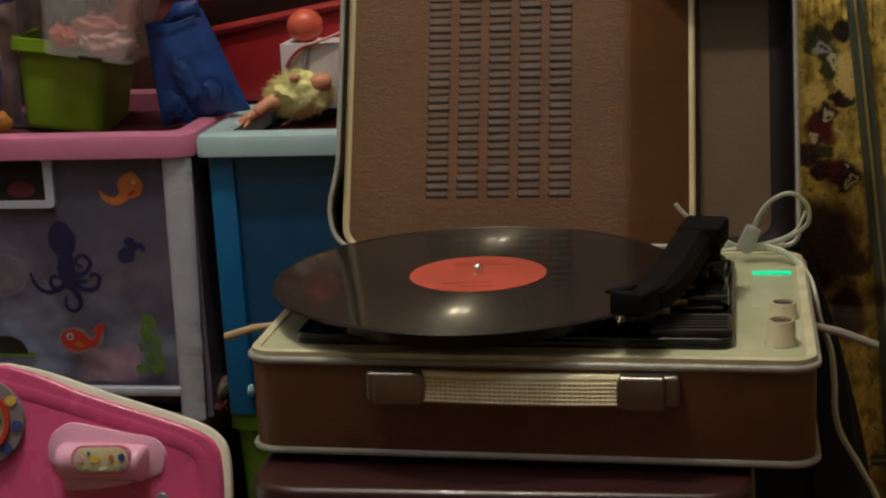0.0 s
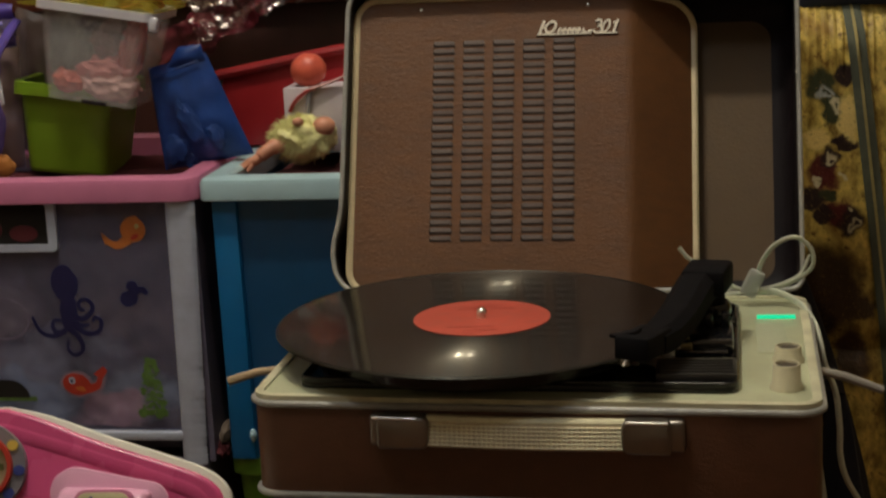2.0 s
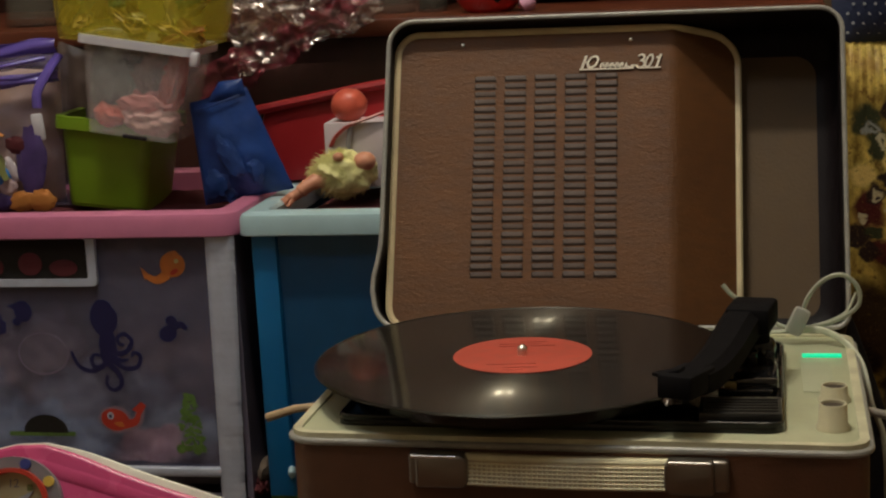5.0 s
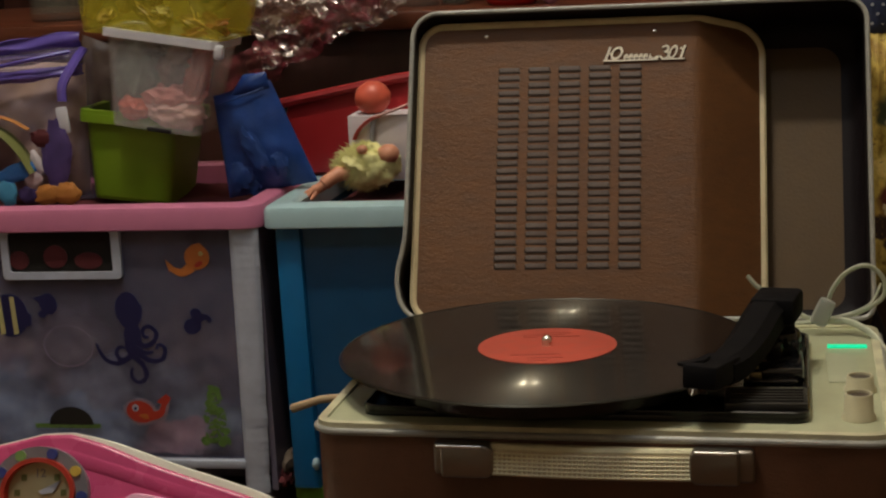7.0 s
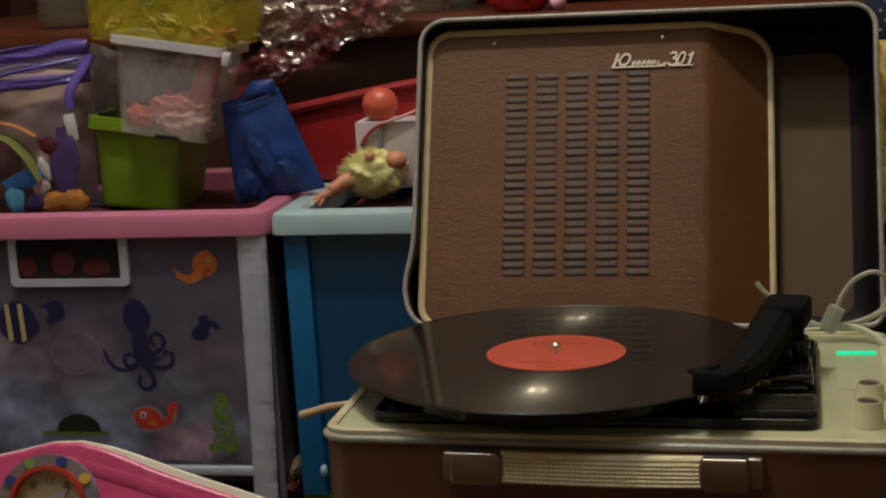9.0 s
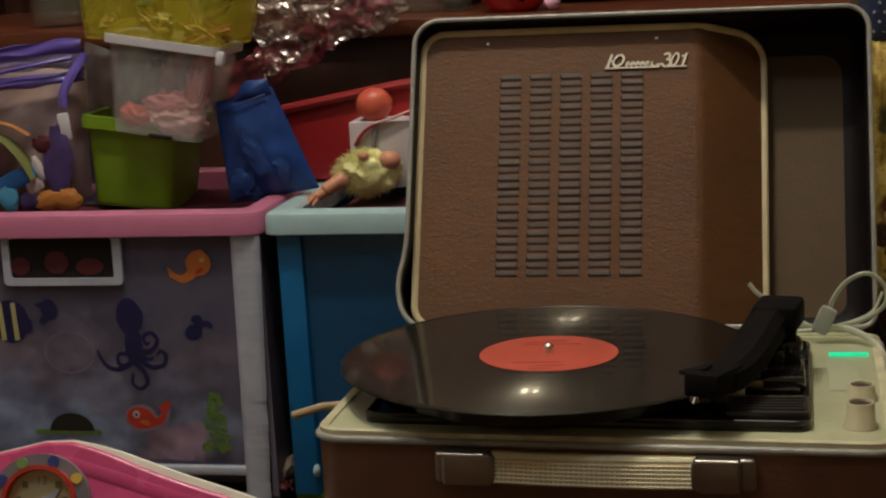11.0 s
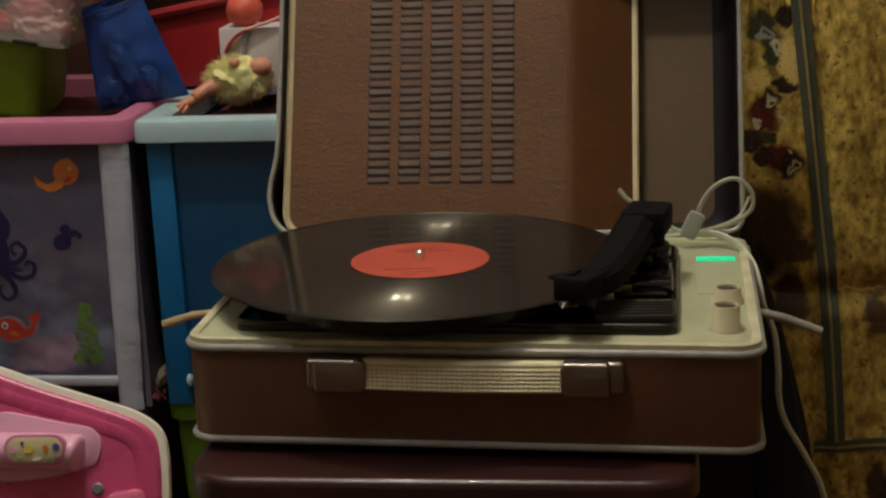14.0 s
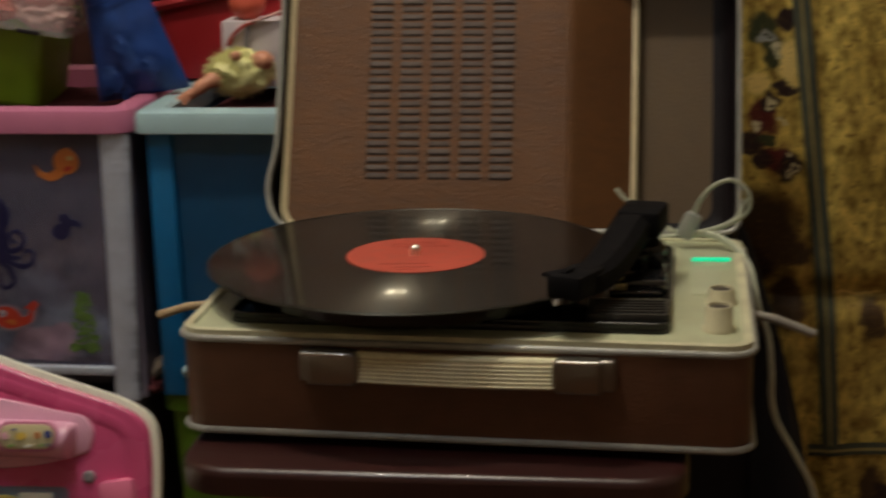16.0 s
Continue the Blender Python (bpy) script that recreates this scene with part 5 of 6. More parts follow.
def bags():
    b = thing("toy_bag", (-0.31, 0.37, 0.596), "glossy blue plastic bag leaning on the toys", "bag")
    part("body", bag_mesh([(-0.360, 0.588), (-0.270, 0.603), (-0.3110, 0.702), (-0.369, 0.688)], 0.385, 0.014, 0.003, 2.0, 40), BAG_BLUE, b)
    part("top_fold", bag_mesh([(-0.352, 0.686), (-0.311, 0.694), (-0.314, 0.710), (-0.337, 0.708)], 0.382, 0.006, 0.004, 6.0, 16), BAG_BLUE, b, "folded-over top of the bag")
    part("seam", tube(glide([(-0.364, 0.377, 0.680), (-0.340, 0.373, 0.687), (-0.316, 0.377, 0.695)], 5), 0.0010, 6), BAG_PALE, b, "pale heat-sealed seam")
    for x, zz, rx, rz, turn, seed in ((-0.327, 0.636, 0.009, 0.022, -28, 3.0), (-0.343, 0.612, 0.012, 0.014, 15, 6.0), (-0.352, 0.603, 0.006, 0.010, 0, 8.0), (-0.303, 0.622, 0.008, 0.012, -20, 11.0), (-0.334, 0.600, 0.008, 0.008, 30, 12.0)):
        u = min(0.95, max(0.05, (x + 0.366) / 0.088))
        v = min(0.95, max(0.05, (zz - 0.594) / 0.100))
        yy = 0.385 - 0.0165 * (math.sin(math.pi * u) * math.sin(math.pi * v)) ** 0.55
        part("pale_print", blob((rx, 0.0022, rz), pose(x, yy, zz, 0, turn, 0), 0.5, 2.4, 3, seed), BAG_PALE, b, "pale blue print")
    z = thing("zip_bag", (-0.56, 0.39, 0.59), "clear vinyl zip bag with purple edging and printed toys", "bag")
    part("contents", bag_mesh([(-0.66, 0.590), (-0.512, 0.590), (-0.506, 0.722), (-0.66, 0.732)], 0.405, 0.030, 0.012, 9.0), PRINT_DARK, z, "violet printed toys inside")
    part("front", bag_mesh([(-0.67, 0.588), (-0.503, 0.588), (-0.494, 0.738), (-0.67, 0.748)], 0.398, 0.040, 0.016, 3.0, 40), CLEAR_BAG, z, "shiny clear vinyl")

    def gather(z0, h, seed):
        """Purple vinyl drawn up in shallow folds."""
        def f(u, v):
            x = -0.67 + 0.172 * u
            zz = z0 + 0.012 * (u - 0.5) + h * (v - 0.5) + 0.004 * noise.noise(Vector((x * 30, seed, v * 2)))
            return Vector((x, 0.360 + 0.022 * u ** 4 + 0.006 * noise.noise(Vector((x * 14, seed, v * 2.6))) - 0.004 * math.sin(math.pi * v), zz))
        return sheet(f, 60, 14, 0.0008)
    part("zip", gather(0.713, 0.011, 2.0), PURPLE, z, "purple zip band")
    part("zip_edge", tube(glide([(-0.67, 0.352, 0.722), (-0.60, 0.351, 0.722), (-0.55, 0.354, 0.730), (-0.506, 0.370, 0.737)], 6), 0.0020, 7), PURPLE, z)
    part("gather", gather(0.742, 0.014, 5.0), PURPLE, z, "gathered purple vinyl")
    part("gather", gather(0.729, 0.010, 9.0), PURPLE_CLEAR, z, "thin purple vinyl")
    part("edge", tube(glide([(-0.497, 0.382, 0.738), (-0.503, 0.368, 0.724), (-0.512, 0.360, 0.706), (-0.513, 0.358, 0.690)], 6), 0.0060, 8, flat=0.6), PURPLE, z, "purple edging")
    part("puller", box(0.012, 0.004, 0.026, pose(-0.5125, 0.3555, 0.672, 0, -6, 0), 0.002), MILKY, z, "pale zip puller")
    part("print_arc", tube(glide([(-0.62, 0.356, 0.668), (-0.582, 0.354, 0.664), (-0.560, 0.354, 0.645), (-0.548, 0.356, 0.622)], 6), 0.012, 8, flat=0.25), OLIVE, z, "olive printed arc")
    part("print_arc", tube(glide([(-0.62, 0.354, 0.682), (-0.572, 0.352, 0.676), (-0.548, 0.353, 0.664)], 6), 0.004, 6, flat=0.4), ORANGE, z, "orange printed arc")
    for x, zz, rx, rz, m, a in ((-0.577, 0.603, 0.0100, 0.014, SKYBLUE, 0), (-0.562, 0.623, 0.026, 0.009, SKYBLUE_DEEP, -14), (-0.516, 0.601, 0.015, 0.011, ORANGE, 5), (-0.536, 0.600, 0.014, 0.010, ORANGE, -12), (-0.548, 0.615, 0.009, 0.010, PALE_PRINT, 30), (-0.543, 0.632, 0.005, 0.013, CARD, -20),
                                (-0.535, 0.655, 0.012, 0.009, MAROON, 10), (-0.522, 0.640, 0.015, 0.034, VIOLET, 4), (-0.555, 0.600, 0.010, 0.009, VIOLET, 0)):
        part("printed_shape", blob((rx, 0.003, rz), pose(x, 0.3545, zz, 0, a, 0), 0.3, 3, 3, x * 9), m, z)


bags()
single("carrier_bag", bag_mesh([(-0.535, 0.600), (-0.462, 0.600), (-0.470, 0.725), (-0.528, 0.748)], 0.455, 0.014, 0.012, 7.0, 24), CARRIER, "thin grey-brown carrier bag behind the boxes", "bag")


def toys():
    r = thing("red_box", (-0.26, 0.47, 0.59), "red plastic box lid standing among the toys", "box")
    part("body", prism([(-0.335, 0.598), (-0.16, 0.598), (-0.165, 0.698), (-0.205, 0.692), (-0.318, 0.672)], 0.05, at(0, 0.51, 0) @ UPRIGHT, 0.006), RED_BOX, r)
    part("rim", tube([(-0.324, 0.458, 0.671), (-0.205, 0.458, 0.692), (-0.16, 0.458, 0.698)], 0.005, 8), RED_BOX, r)
    single("toy_ball", blob((0.018, 0.016, 0.0165), at(-0.222, 0.430, 0.677), 0.06, 2, 3), CORAL, "coral red plastic toy ball on the gift box", "ball")
    c = thing("gift_box", (-0.19, 0.44, 0.6), "pale grey card box tied with red ribbon", "box")
    part("body", span(-0.245, -0.12, 0.415, 0.50, 0.598, 0.6615, 0.001), CARD, c)
    part("ribbon", tube(glide([(-0.2385, 0.4125, 0.639), (-0.2330, 0.411, 0.648), (-0.2240, 0.411, 0.656), (-0.2120, 0.412, 0.6615)], 5), 0.0036, 6, flat=0.45), RIBBON, c, "red ribbon")
    part("ribbon", tube(glide([(-0.2180, 0.411, 0.6605), (-0.2050, 0.412, 0.6640), (-0.1900, 0.413, 0.6690), (-0.170, 0.414, 0.677)], 5), 0.0032, 6, flat=0.5), PALE_RIBBON, c, "pale pink ribbon")
    part("ribbon_tail", tube(glide([(-0.216, 0.412, 0.663), (-0.220, 0.411, 0.645), (-0.222, 0.411, 0.625)], 5), 0.0025, 6, flat=0.4), TOY_GREY, c, "grey ribbon tail")

    # a doll lying on the cloth: hair, face and one arm in one mesh
    bm = bmesh.new()
    hair = blob((0.030, 0.022, 0.020), at(-0.2205, 0.392, 0.616), 0.28, 2.2, 4, 3.0)
    strands = []
    rnd = random.Random(8)
    for k in range(2200):
        a, b = rnd.random() * 2 * math.pi, rnd.random() * math.pi
        d = Vector((math.cos(a) * math.sin(b), -abs(math.sin(a) * math.sin(b)), math.cos(b)))
        p = Vector((-0.2215, 0.392, 0.616)) + Vector((d.x * 0.028, d.y * 0.020, d.z * 0.018))
        e = p + d * (0.0005 + 0.0035 * rnd.random()) + Vector((rnd.random() - 0.8, 0.3 * (rnd.random() - 0.5), rnd.random() - 0.55)) * 0.011
        strands.append(tube([p, (p + e) / 2 + Vector((0, 0, 0.0012)), e], [0.00055, 0.0004, 0.00012], 3))
    yellow = merge(hair, *strands)
    arm = merge(tube(glide([(-0.234, 0.385, 0.611), (-0.246, 0.377, 0.6105), (-0.255, 0.372, 0.6060), (-0.262, 0.369, 0.6005), (-0.268, 0.367, 0.5970)], 5), [0.0075] * 7 + [0.0068] * 7 + [0.0052] * 5 + [0.0046] * 2, 12),
                blob((0.0075, 0.007, 0.0068), at(-0.247, 0.377, 0.6118), 0.05, 2, 2),
                blob((0.0062, 0.005, 0.0048), pose(-0.2685, 0.366, 0.5975, 0, -35, 0), 0.1, 2, 2),
                tube([(-0.270, 0.365, 0.5990), (-0.2775, 0.362, 0.5945)], [0.0026, 0.0018], 7), tube([(-0.270, 0.3635, 0.5965), (-0.2765, 0.360, 0.5910)], [0.0026, 0.0018], 7), tube([(-0.266, 0.363, 0.5955), (-0.2705, 0.359, 0.5895)], [0.0024, 0.0017], 7),
                blob((0.011, 0.010, 0.0095), at(-0.199, 0.384, 0.628), 0.05, 2, 3), blob((0.0055, 0.004, 0.0045), at(-0.222, 0.374, 0.634), 0.05, 2, 2))
    n = len(yellow.faces)
    both = merge(yellow, arm)
    for i, f in enumerate(both.faces):
        f.material_index = 0 if i < n else 1
    single("doll", both, [HAIR, SKIN], "small doll with fluffy yellow hair lying on cloth", "doll")


toys()


# ---- the pink activity toy ----
def numeral(text, size, m):
    """Printed characters as a thin mesh, in x, y before m."""
    curve = bpy.data.curves.new("numeral", "FONT")
    curve.body, curve.size, curve.extrude = text, size, 0.0002
    ob = bpy.data.objects.new("numeral", curve)
    me = bpy.data.meshes.new_from_object(ob)
    bm = bmesh.new()
    bm.from_mesh(me)
    bpy.data.objects.remove(ob)
    bpy.data.curves.remove(curve)
    bpy.data.meshes.remove(me)
    bm.transform(m)
    return bm


def toy_panel():
    t = thing("activity_toy", (-0.30, -0.18, 0), "bright pink plastic activity toy with ivory edge", "toy")
    right = [(-0.2900, 0.5385), (-0.262, 0.5320), (-0.2185, 0.5165), (-0.1825, 0.5048), (-0.1590, 0.4962), (-0.1450, 0.4860), (-0.1398, 0.4710), (-0.1385, 0.440), (-0.1392, 0.40), (-0.1392, -0.012)]
    left = [(-0.61, -0.012), (-0.61, 0.40), (-0.585, 0.49), (-0.52, 0.50), (-0.42, 0.515), (-0.36, 0.527), (-0.333, 0.5325), (-0.309, 0.5380)]
    outline = [(q.x, q.z) for q in glide([(x, 0, z) for x, z in right[:-1]], 4)] + [right[-1], left[0]] + [(q.x, q.z) for q in glide([(x, 0, z) for x, z in left[1:]], 4)]
    inner, k = [], len(outline)
    for i, (x, z) in enumerate(outline):
        w = (Vector(outline[(i + 1) % k]) - Vector(outline[i - 1])).normalized()
        d = 0.0010 + 0.0037 * min(1, max(0, (x + 0.292) / 0.05))
        if z < 0.41:
            inner.append((x - d if x > -0.4 else x + d, z))
        else:
            inner.append((x + w.y * d, z - w.x * d) if w.x > 0 else (x - d * abs(w.y), z - d * abs(w.x)))
    body = part("body", prism(inner, 0.0085, at(0, -0.1935, 0) @ UPRIGHT, 0.003, 3), PINK, t)
    part("edge", prism(outline, 0.005, at(0, -0.1930, 0) @ UPRIGHT, 0.001), TOY_WHITE, t, "ivory plastic edge")
    part("back_shell", prism([(-0.30 + (x + 0.30) * 0.78, z * 0.90) for x, z in outline], 0.075, at(0, -0.1180, 0) @ UPRIGHT, 0.004), TOY_WHITE, t, "ivory back shell")
    ridge = glide([(-0.333, -0.2005, 0.5150), (-0.30, -0.2005, 0.5235), (-0.27, -0.2005, 0.5165), (-0.2185, -0.2005, 0.5000), (-0.180, -0.2005, 0.4870), (-0.161, -0.2005, 0.478), (-0.154, -0.2005, 0.460), (-0.152, -0.2005, 0.40)], 6)
    part("ridge", tube(ridge, 0.0022, 16, flat=3.0), PINK, t)
    # dial
    cx, cz = -0.3085, 0.4985
    ring = part("dial_ring", band(oval(cx, cz, 0.034, 0.031, 0, 40), oval(cx, cz, 0.0255, 0.0235, 0, 40), 0.008, at(0, -0.198, 0) @ UPRIGHT), TOY_GREY, t, "grey printed dial ring")
    part("dial_rim", band(oval(cx, cz, 0.0255, 0.0235, 0, 40), oval(cx, cz, 0.0225, 0.0205, 0, 40), 0.010, at(0, -0.199, 0) @ UPRIGHT), STICK_RED, ring, "red inner ring")
    face = part("dial_face", flat(oval(cx, cz, 0.0226, 0.0206, 0, 36), 0.004, -0.199), DIAL, t, "pale yellow clock face")
    part("dial_hand", flat([(cx - 0.001, cz + 0.001), (cx + 0.014, cz + 0.008), (cx + 0.009, cz + 0.000), (cx + 0.001, cz - 0.001)], 0.0015, -0.2032), FROST_WHITE, face, "white clock hand")
    part("dial_marks", merge(*[flat(rrect(cx + 0.016 * math.sin(radians(a)) - 0.0018, cx + 0.016 * math.sin(radians(a)) + 0.0018, cz + 0.0145 * math.cos(radians(a)) - 0.0022, cz + 0.0145 * math.cos(radians(a)) + 0.0022, 0.0005), 0.0006, -0.2032) for a in (45, 90, 180, 270, 315)]), OLIVE, face)
    for a, m in ((18, TOY_BLUE), (58, TOY_YELLOW), (95, TOY_BLUE), (-25, TOY_GREEN), (-60, TOY_BLUE), (130, TOY_BLUE), (158, FROST_WHITE), (-95, TOY_YELLOW)):
        part("dial_print", flat(oval(cx + 0.0298 * math.sin(radians(a)), cz + 0.0272 * math.cos(radians(a)), 0.0038, 0.0036, 0, 12), 0.001, -0.206), m, ring)
    # lifted plate with a roller
    pl = glide([(x, 0, z) for x, z in ((-0.2596, 0.4810), (-0.2567, 0.4888), (-0.2501, 0.4940), (-0.2422, 0.4964), (-0.2263, 0.4935), (-0.2065, 0.4893), (-0.1879, 0.4857), (-0.1821, 0.4802), (-0.1800, 0.4739), (-0.1816, 0.4661), (-0.1866, 0.4601), (-0.2144, 0.4530), (-0.2422, 0.4504), (-0.2475, 0.4525), (-0.2504, 0.4627), (-0.2583, 0.4705), (-0.2596, 0.4810))], 4)[:-1]
    plate = part("roller_plate", prism([(q.x, q.z + 0.0016) for q in pl], 0.005, at(0, -0.199, 0) @ UPRIGHT, 0.002), PALE_PINK, t, "pale pink plate")
    roll = part("roller", tube(glide([(-0.2500, -0.205, 0.4720), (-0.2440, -0.205, 0.4723), (-0.2205, -0.205, 0.4718), (-0.1970, -0.205, 0.4706), (-0.1910, -0.205, 0.4700)], 6), [0.005, 0.0095, 0.012, 0.0138, 0.0148] + [0.0155] * 15 + [0.0148, 0.0138, 0.012, 0.0095, 0.005], 18, flat=0.8), PALE_PINK, t, "glossy pale pink roller")
    wa, wb, wl, wh = -0.2350, -0.1990, 0.4656, 0.4818
    part("window_rim", prism(rrect(wa - 0.0018, wb + 0.0018, wl - 0.0018, wh + 0.0018, 0.0085), 0.0036, at(0, -0.2172, 0) @ UPRIGHT, 0.001), PINK_RIM, roll, "darker pink rim of the window")
    win = part("roller_window", prism(rrect(wa, wb, wl, wh, 0.0075), 0.004, at(0, -0.2175, 0) @ UPRIGHT, 0.001), DIAL, roll, "printed pale yellow window")
    wm = (wl + wh) / 2
    for dx, dz, rx, rz, m in ((0.0045, 0.0005, 0.0028, 0.0034, PALE_PINK), (0.0150, 0.0004, 0.0042, 0.0032, TOY_YELLOW), (0.0105, 0.0045, 0.0014, 0.0012, TOY_BLUE), (0.0255, 0.0010, 0.0022, 0.0030, STICK_ORANGE), (0.0322, 0.0016, 0.0027, 0.0032, TOY_BLUE), (0.0322, -0.0052, 0.0022, 0.0016, TOY_GREY), (0.0200, -0.0058, 0.0036, 0.0012, TOY_WHITE), (0.0085, -0.0058, 0.0026, 0.0012, TOY_GREEN), (0.0280, -0.0054, 0.0018, 0.0012, TOY_GREEN)):
        part("window_print", flat(oval(wa + dx, wm + dz, 0.8 * rx, 0.8 * rz, 12, 12), 0.0006, -0.2215), m, win)
    part("screw", lathe([(0.0042, 0), (0.0042, 0.002), (0.003, 0.003)], at(-0.183, -0.2005, 0.447) @ UPRIGHT, 16), TOY_GREY, t, "grey screw")
    part("lever", box(0.024, 0.014, 0.026, pose(-0.1630, -0.203, 0.4330, 0, -8, 0), 0.005), LEVER_PINK, t, "glossy pink lever")
    low = part("lower_window", flat(rrect(-0.262, -0.196, 0.39, 0.4405, 0.005), 0.003, -0.199), TOY_SLATE, t, "blue-grey lower window")
    part("yellow_disc", flat(oval(-0.238, 0.418, 0.019, 0.017), 0.004, -0.202), LEMON, low, "yellow disc")

    part("window_bar", flat(rrect(-0.228, -0.206, 0.428, 0.4365, 0.002), 0.002, -0.202), TOY_WHITE, low, "pale printed bar")
    part("numeral", numeral("12", 0.0080, at(cx - 0.0042, -0.2032, cz + 0.0105) @ UPRIGHT), TOY_GREY, face, "printed numeral twelve")

    pivot = at(0, -0.20, 0.50)
    t.matrix_basis = at(0.0140, 0, 0.0025) @ Matrix(((1, 0, 0, 0), (0, 1, 0, 0), (0.04, 0, 1, 0.0064), (0, 0, 0, 1))) @ pivot @ Matrix.Rotation(radians(-18), 4, "X") @ Matrix.Diagonal((1, 1, 0.958, 1)) @ pivot.inverted() @ Matrix.Translation(t.location)


toy_panel()


# ---- the cabinet and what stands on it ----
def cabinet():
    c = thing("cabinet", (-0.2, 0.8, 0), "dark red-brown wooden cabinet with an open shelf", "cabinet")
    part("front", span(-1.5, 0.22, 0.668, 0.69, 0, 0.727, 0.002), WOOD_DARK, c)
    part("shelf", span(-1.5, 0.24, 0.652, 1.15, 0.727, 0.747, 0.003), WOOD, c, "red-brown shelf board")
    part("back", span(-1.5, 0.24, 1.13, 1.15, 0.747, 1.5), WOOD_DARK, c)
    for x in (-0.95, -0.22, 0.205):
        part("upright", span(x, x + 0.02, 0.80, 1.13, 0.747, 1.5, 0.001), WOOD_DARK, c)
    part("top", span(-1.5, 0.24, 0.78, 1.15, 1.5, 1.52, 0.002), WOOD, c)
    part("edge_strip", span(0.226, 0.238, 0.700, 0.712, 0.747, 1.45, 0.001), CORAL, c, "coral edge strip")
    part("edge_strip", span(0.240, 0.256, 0.700, 0.712, 0, 1.45, 0.001), LINING, c, "beige edge strip")
    for x in (-0.18, 0.0):
        part("door", span(x, x + 0.165, 0.82, 0.835, 0.76, 1.45, 0.002), WOOD_DARK, c)


cabinet()


def shelf_things():
    b = thing("toy_ladybird", (-0.122, 0.70, 0.747), "glossy red toy ladybird with black spots on the shelf", "toy")
    part("body", blob((0.040, 0.035, 0.036), at(-0.122, 0.700, 0.776), 0, sub=3), LADYBIRD, b)
    for x, z in ((-0.108, 0.762), (-0.090, 0.763), (-0.133, 0.785), (-0.110, 0.792)):
        d = Vector((x + 0.122, -0.035 * math.sqrt(max(0, 1 - ((x + 0.122) / 0.040) ** 2 - ((z - 0.776) / 0.036) ** 2)), z - 0.776))
        part("spot", blob((0.0036, 0.0016, 0.0036), Matrix.Translation(Vector((-0.122, 0.700, 0.776)) + d), sub=2), BLACK, b, "black spot")
    part("foot", blob((0.010, 0.012, 0.010), at(-0.078, 0.690, 0.756), 0.2, 3, 2), PALE_PINK, b, "pale foot")
    for x, r, h in ((-0.68, 0.035, 0.10), (-0.60, 0.028, 0.09), (-0.235, 0.022, 0.12), (-0.195, 0.018, 0.14)):
        single("glass_jar", lathe([(r * 0.9, 0.747), (r, 0.755), (r, 0.747 + h * 0.8), (r * 0.7, 0.747 + h), (r * 0.64, 0.747 + h), (r * 0.92, 0.747 + h * 0.8), (r * 0.92, 0.757)], at(x, 0.75, 0), 24), GLASS, "dusty glass jar standing on the shelf", "jar", "jars on the shelf")
    # crumpled wrapping, faceted
    def crumple(f, amp, freq, seed, nu, nv):
        def g(u, v):
            p = f(u, v)
            k = Vector((noise.noise(p * freq + Vector((seed, 0, 0))), noise.noise(p * freq + Vector((0, seed, 5))), noise.noise(p * freq + Vector((9, 0, seed)))))
            k2 = Vector((noise.noise(p * freq * 2.7 + Vector((seed, 3, 0))), noise.noise(p * freq * 2.7 + Vector((0, seed, 7))), 0))
            return p + k * amp + k2 * amp * 0.5
        return sheet(g, nu, nv)
    w = thing("wrapping_bundle", (-0.32, 0.62, 0.70), "crumpled silver foil and red cellophane wrapping", "wrapping")
    def foil(u, v):
        return Vector((-0.412 + 0.168 * u + 0.02 * v, 0.615 - 0.03 * math.sin(math.pi * u), 0.845 - (0.155 - 0.06 * u) * v))
    silver = link("foil", crumple(foil, 0.013, 58, 3.0, 96, 80), FOIL, False)
    def red(u, v):
        x = -0.430 + 0.195 * u
        return Vector((x, 0.594 - 0.02 * math.sin(math.pi * u), 0.668 + 0.110 * u ** 1.1 + (0.052 - 0.020 * u) * (v - 0.4)))
    cel = link("cellophane", crumple(red, 0.013, 46, 8.0, 84, 32), FOIL_RED, False)
    for o in (silver, cel):
        o.parent = w
        o.matrix_parent_inverse = Matrix.Translation(-w.location)
    tagged(cel, "crumpled red cellophane")
    tagged(silver, "crumpled silver foil")


shelf_things()


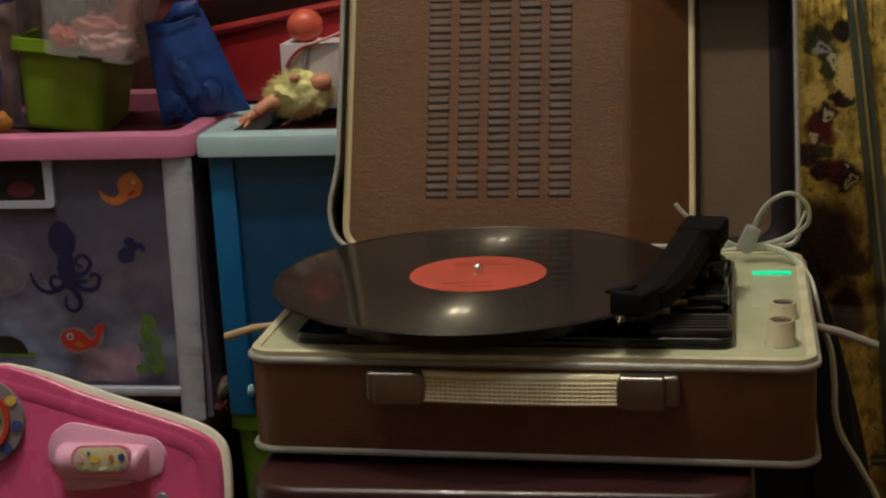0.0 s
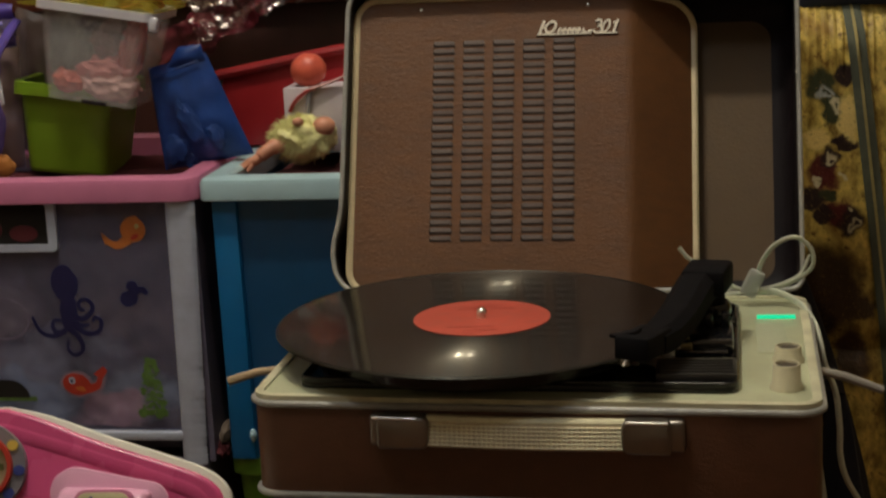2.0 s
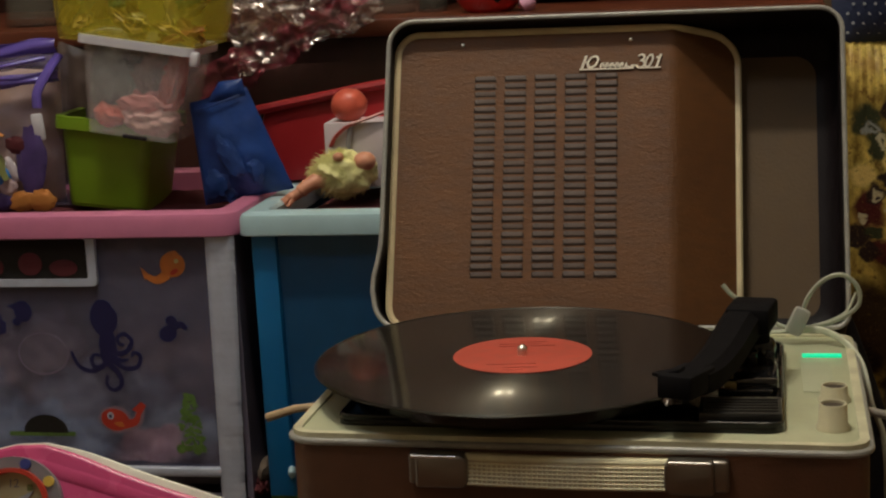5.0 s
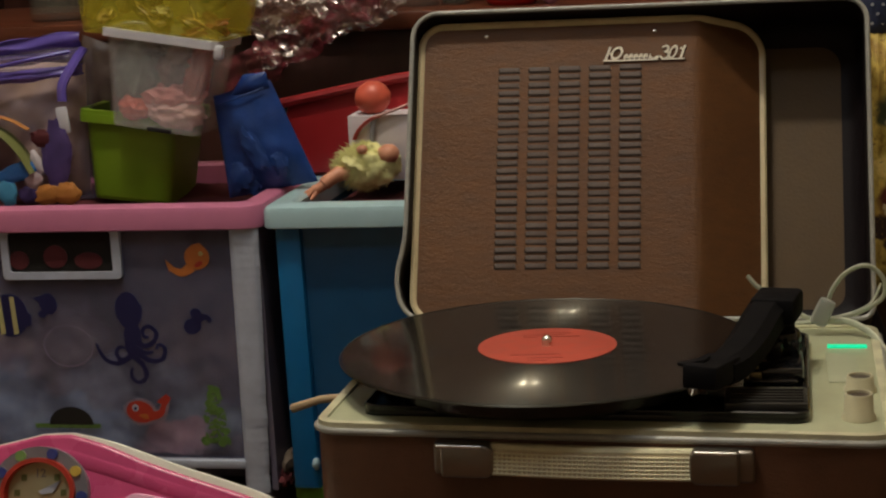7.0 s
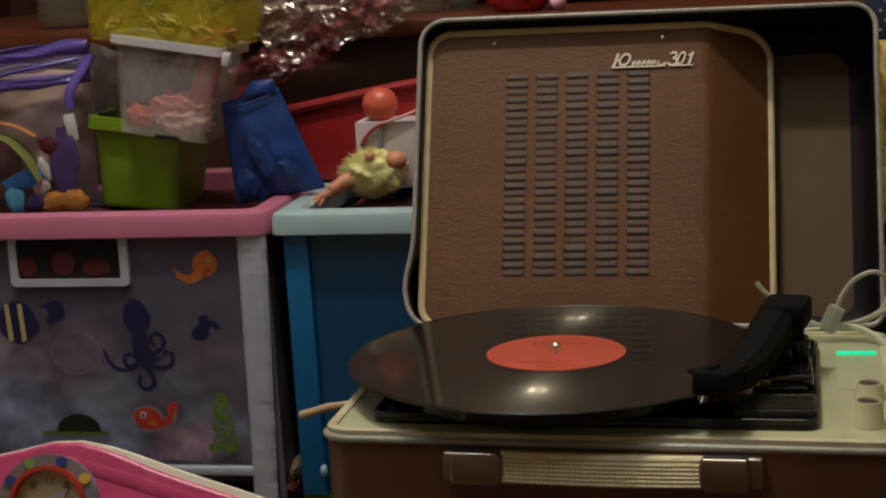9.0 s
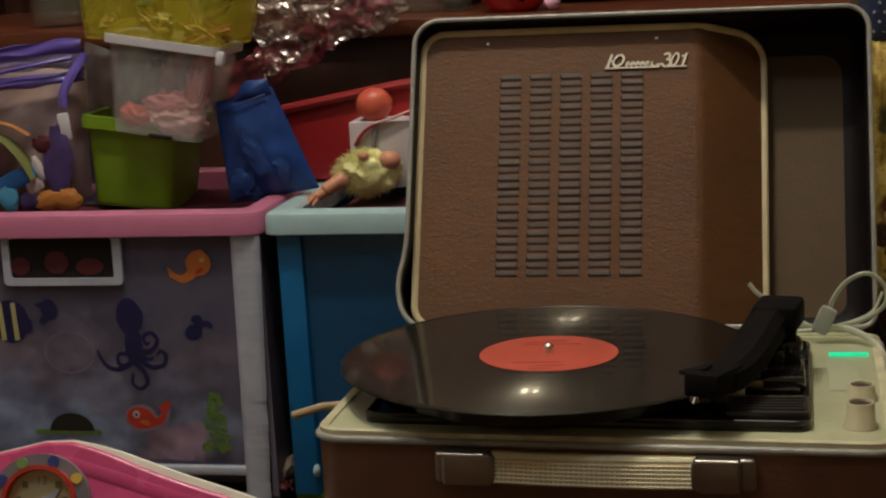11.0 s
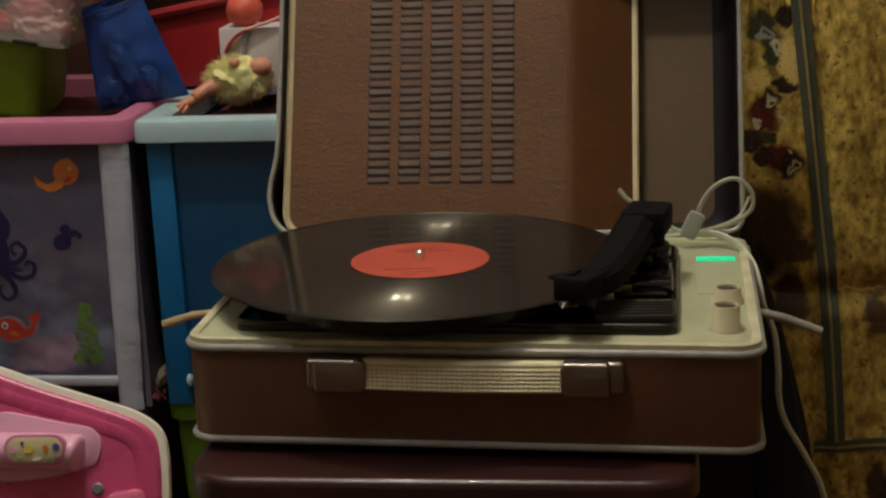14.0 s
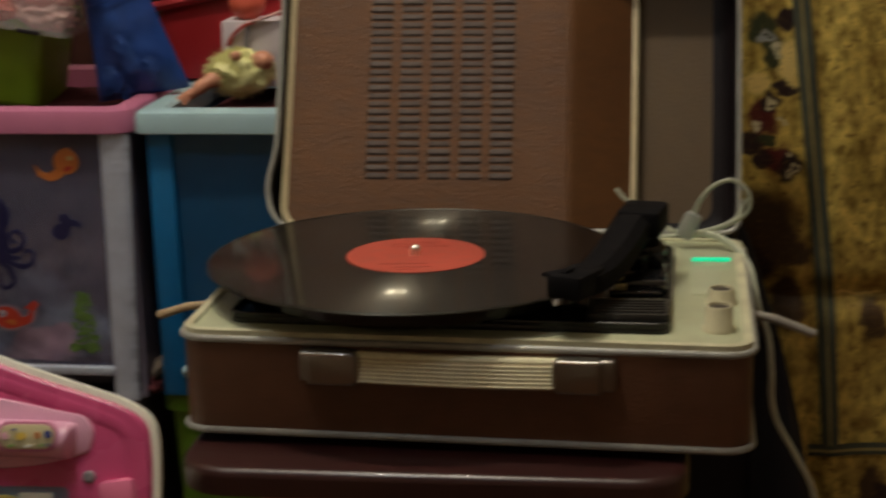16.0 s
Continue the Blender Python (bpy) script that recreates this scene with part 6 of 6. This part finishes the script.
# ---- the armchair, its throw and cushion ----
def armchair():
    a = thing("armchair", (0.55, 0.55, 0), "armchair hidden under a gold tapestry throw", "armchair")
    part("body", span(0.27, 1.2, 0.395, 0.78, 0.02, 0.70, 0.03, 3), LINING, a)

    def fy(x, z):
        y = 0.362 + 0.016 * noise.noise(Vector((x * 11, z * 2.5, 2))) + 0.004 * noise.noise(Vector((x * 30, z * 14, 5)))
        y += 0.010 * math.exp(-((z - 0.413) / 0.012) ** 2)
        if z < 0.413:
            y -= 0.010 * math.sin(min(1, (0.413 - z) / 0.15) * math.pi / 2)
        if z > 0.69:
            y += (z - 0.69) ** 2 * 18
        if z > 0.655 and x < 0.31:
            y -= 0.0022 * (0.5 + 0.5 * math.sin(x * 900)) * min(1, (z - 0.655) / 0.02)
        y += 0.012 * math.exp(-((x - 0.318) / 0.012) ** 2) * min(1, max(0, (0.70 - z) * 4))
        return y
    t = thing("tapestry_throw", (0.5, 0.36, 0), "gold woven tapestry throw with dark red flowers", "throw")

    def cloth(u, v):
        z = 0.745 - 0.735 * v
        x = 0.165 + 0.72 * u
        return Vector((x, fy(x, z), z))

    def strip(x_of, z0, z1, w, off):
        def f(u, v):
            z = z0 + (z1 - z0) * v
            x = x_of(z) + w * (u - 0.5)
            return Vector((x, fy(x, z) - off, z))
        return f
    part("cloth", sheet(cloth, 320, 90, 0.0), TAPESTRY, t)
    line = lambda z: 0.2965 + (0.676 - z) * 0.115 if z > 0.42 else 0.3260 + (0.42 - z) * 0.06
    part("stripe", sheet(strip(line, 0.735, 0.27, 0.016, 0.003), 4, 60), STRIPE, t, "grey-green woven stripe")
    part("stripe", sheet(strip(line, 0.735, 0.27, 0.0026, 0.005), 2, 60), STRIPE_PALE, t, "pale woven stripe")

    def border(w, off):
        def f(u, v):
            x = 0.315 + 0.57 * u
            z = 0.262 - 0.004 * math.sin(x * 30) + w * (v - 0.5)
            return Vector((x, fy(x, z) - off, z))
        return f
    part("border", sheet(border(0.012, 0.003), 60, 3), STRIPE, t, "grey-green woven border")
    part("border", sheet(border(0.003, 0.005), 60, 2), STRIPE_PALE, t)
    c = thing("cushion", (0.36, 0.40, 0.74), "navy cushion with a white dotted weave", "cushion")
    part("cover", bag_mesh([(0.236, 0.722), (0.56, 0.730), (0.56, 0.95), (0.228, 0.94)], 0.385, 0.055, 0.004, 4.0, 30), CUSHION, c)
    dots = bmesh.new()
    for i in range(34):
        for j in range(12):
            x = 0.248 + i * 0.0092 + (j % 2) * 0.0046
            z = 0.735 + j * 0.0085
            u, v = (x - 0.232) / 0.328, (z - 0.726) / 0.214
            if not (0.02 < u < 0.98 and 0.02 < v < 0.98):
                continue
            y = 0.385 - 0.055 * (math.sin(math.pi * u) * math.sin(math.pi * v)) ** 0.55 - 0.0006
            vs = [dots.verts.new((x + 0.0016 * math.cos(k * math.pi / 3), y, z + 0.0016 * math.sin(k * math.pi / 3))) for k in range(6)]
            dots.faces.new(vs)
    ob = part("dots", dots, DOT, c, "white woven dots")
    ob["kind"] = "stuff"


armchair()


def dark_coat():
    def f(u, v):
        z = 0.50 * (1 - v)
        r = 0.012 + 0.13 * v ** 0.9
        a = 2 * math.pi * u
        k = 1 + 0.10 * noise.noise(Vector((math.cos(a) * 2, math.sin(a) * 2, z * 6)))
        return Vector((0.2330 + r * k * math.cos(a) * 1.02, 0.30 + r * k * math.sin(a) * 0.38, z))
    bm = sheet(f, 48, 30)
    bmesh.ops.remove_doubles(bm, verts=bm.verts, dist=0.0001)
    c = thing("dark_coat", (0.233, 0.30, 0), "black cloth coat heaped between stool and armchair", "coat")
    part("body", bm, DARK_CLOTH, c)

    def sleeve(u, v):
        z = 0.40 * (1 - v)
        a = 2 * math.pi * u
        k = 1 + 0.18 * noise.noise(Vector((math.cos(a) * 2, math.sin(a) * 2 + 7, z * 9)))
        return Vector((0.268 + 0.036 * v + (0.010 + 0.024 * v ** 0.7) * k * math.cos(a), 0.262 + (0.008 + 0.014 * v) * k * math.sin(a), z))
    arm = sheet(sleeve, 28, 30)
    bmesh.ops.remove_doubles(arm, verts=arm.verts, dist=0.0001)
    part("sleeve", arm, NAVY_CLOTH, c, "navy cloth sleeve hanging down")


dark_coat()
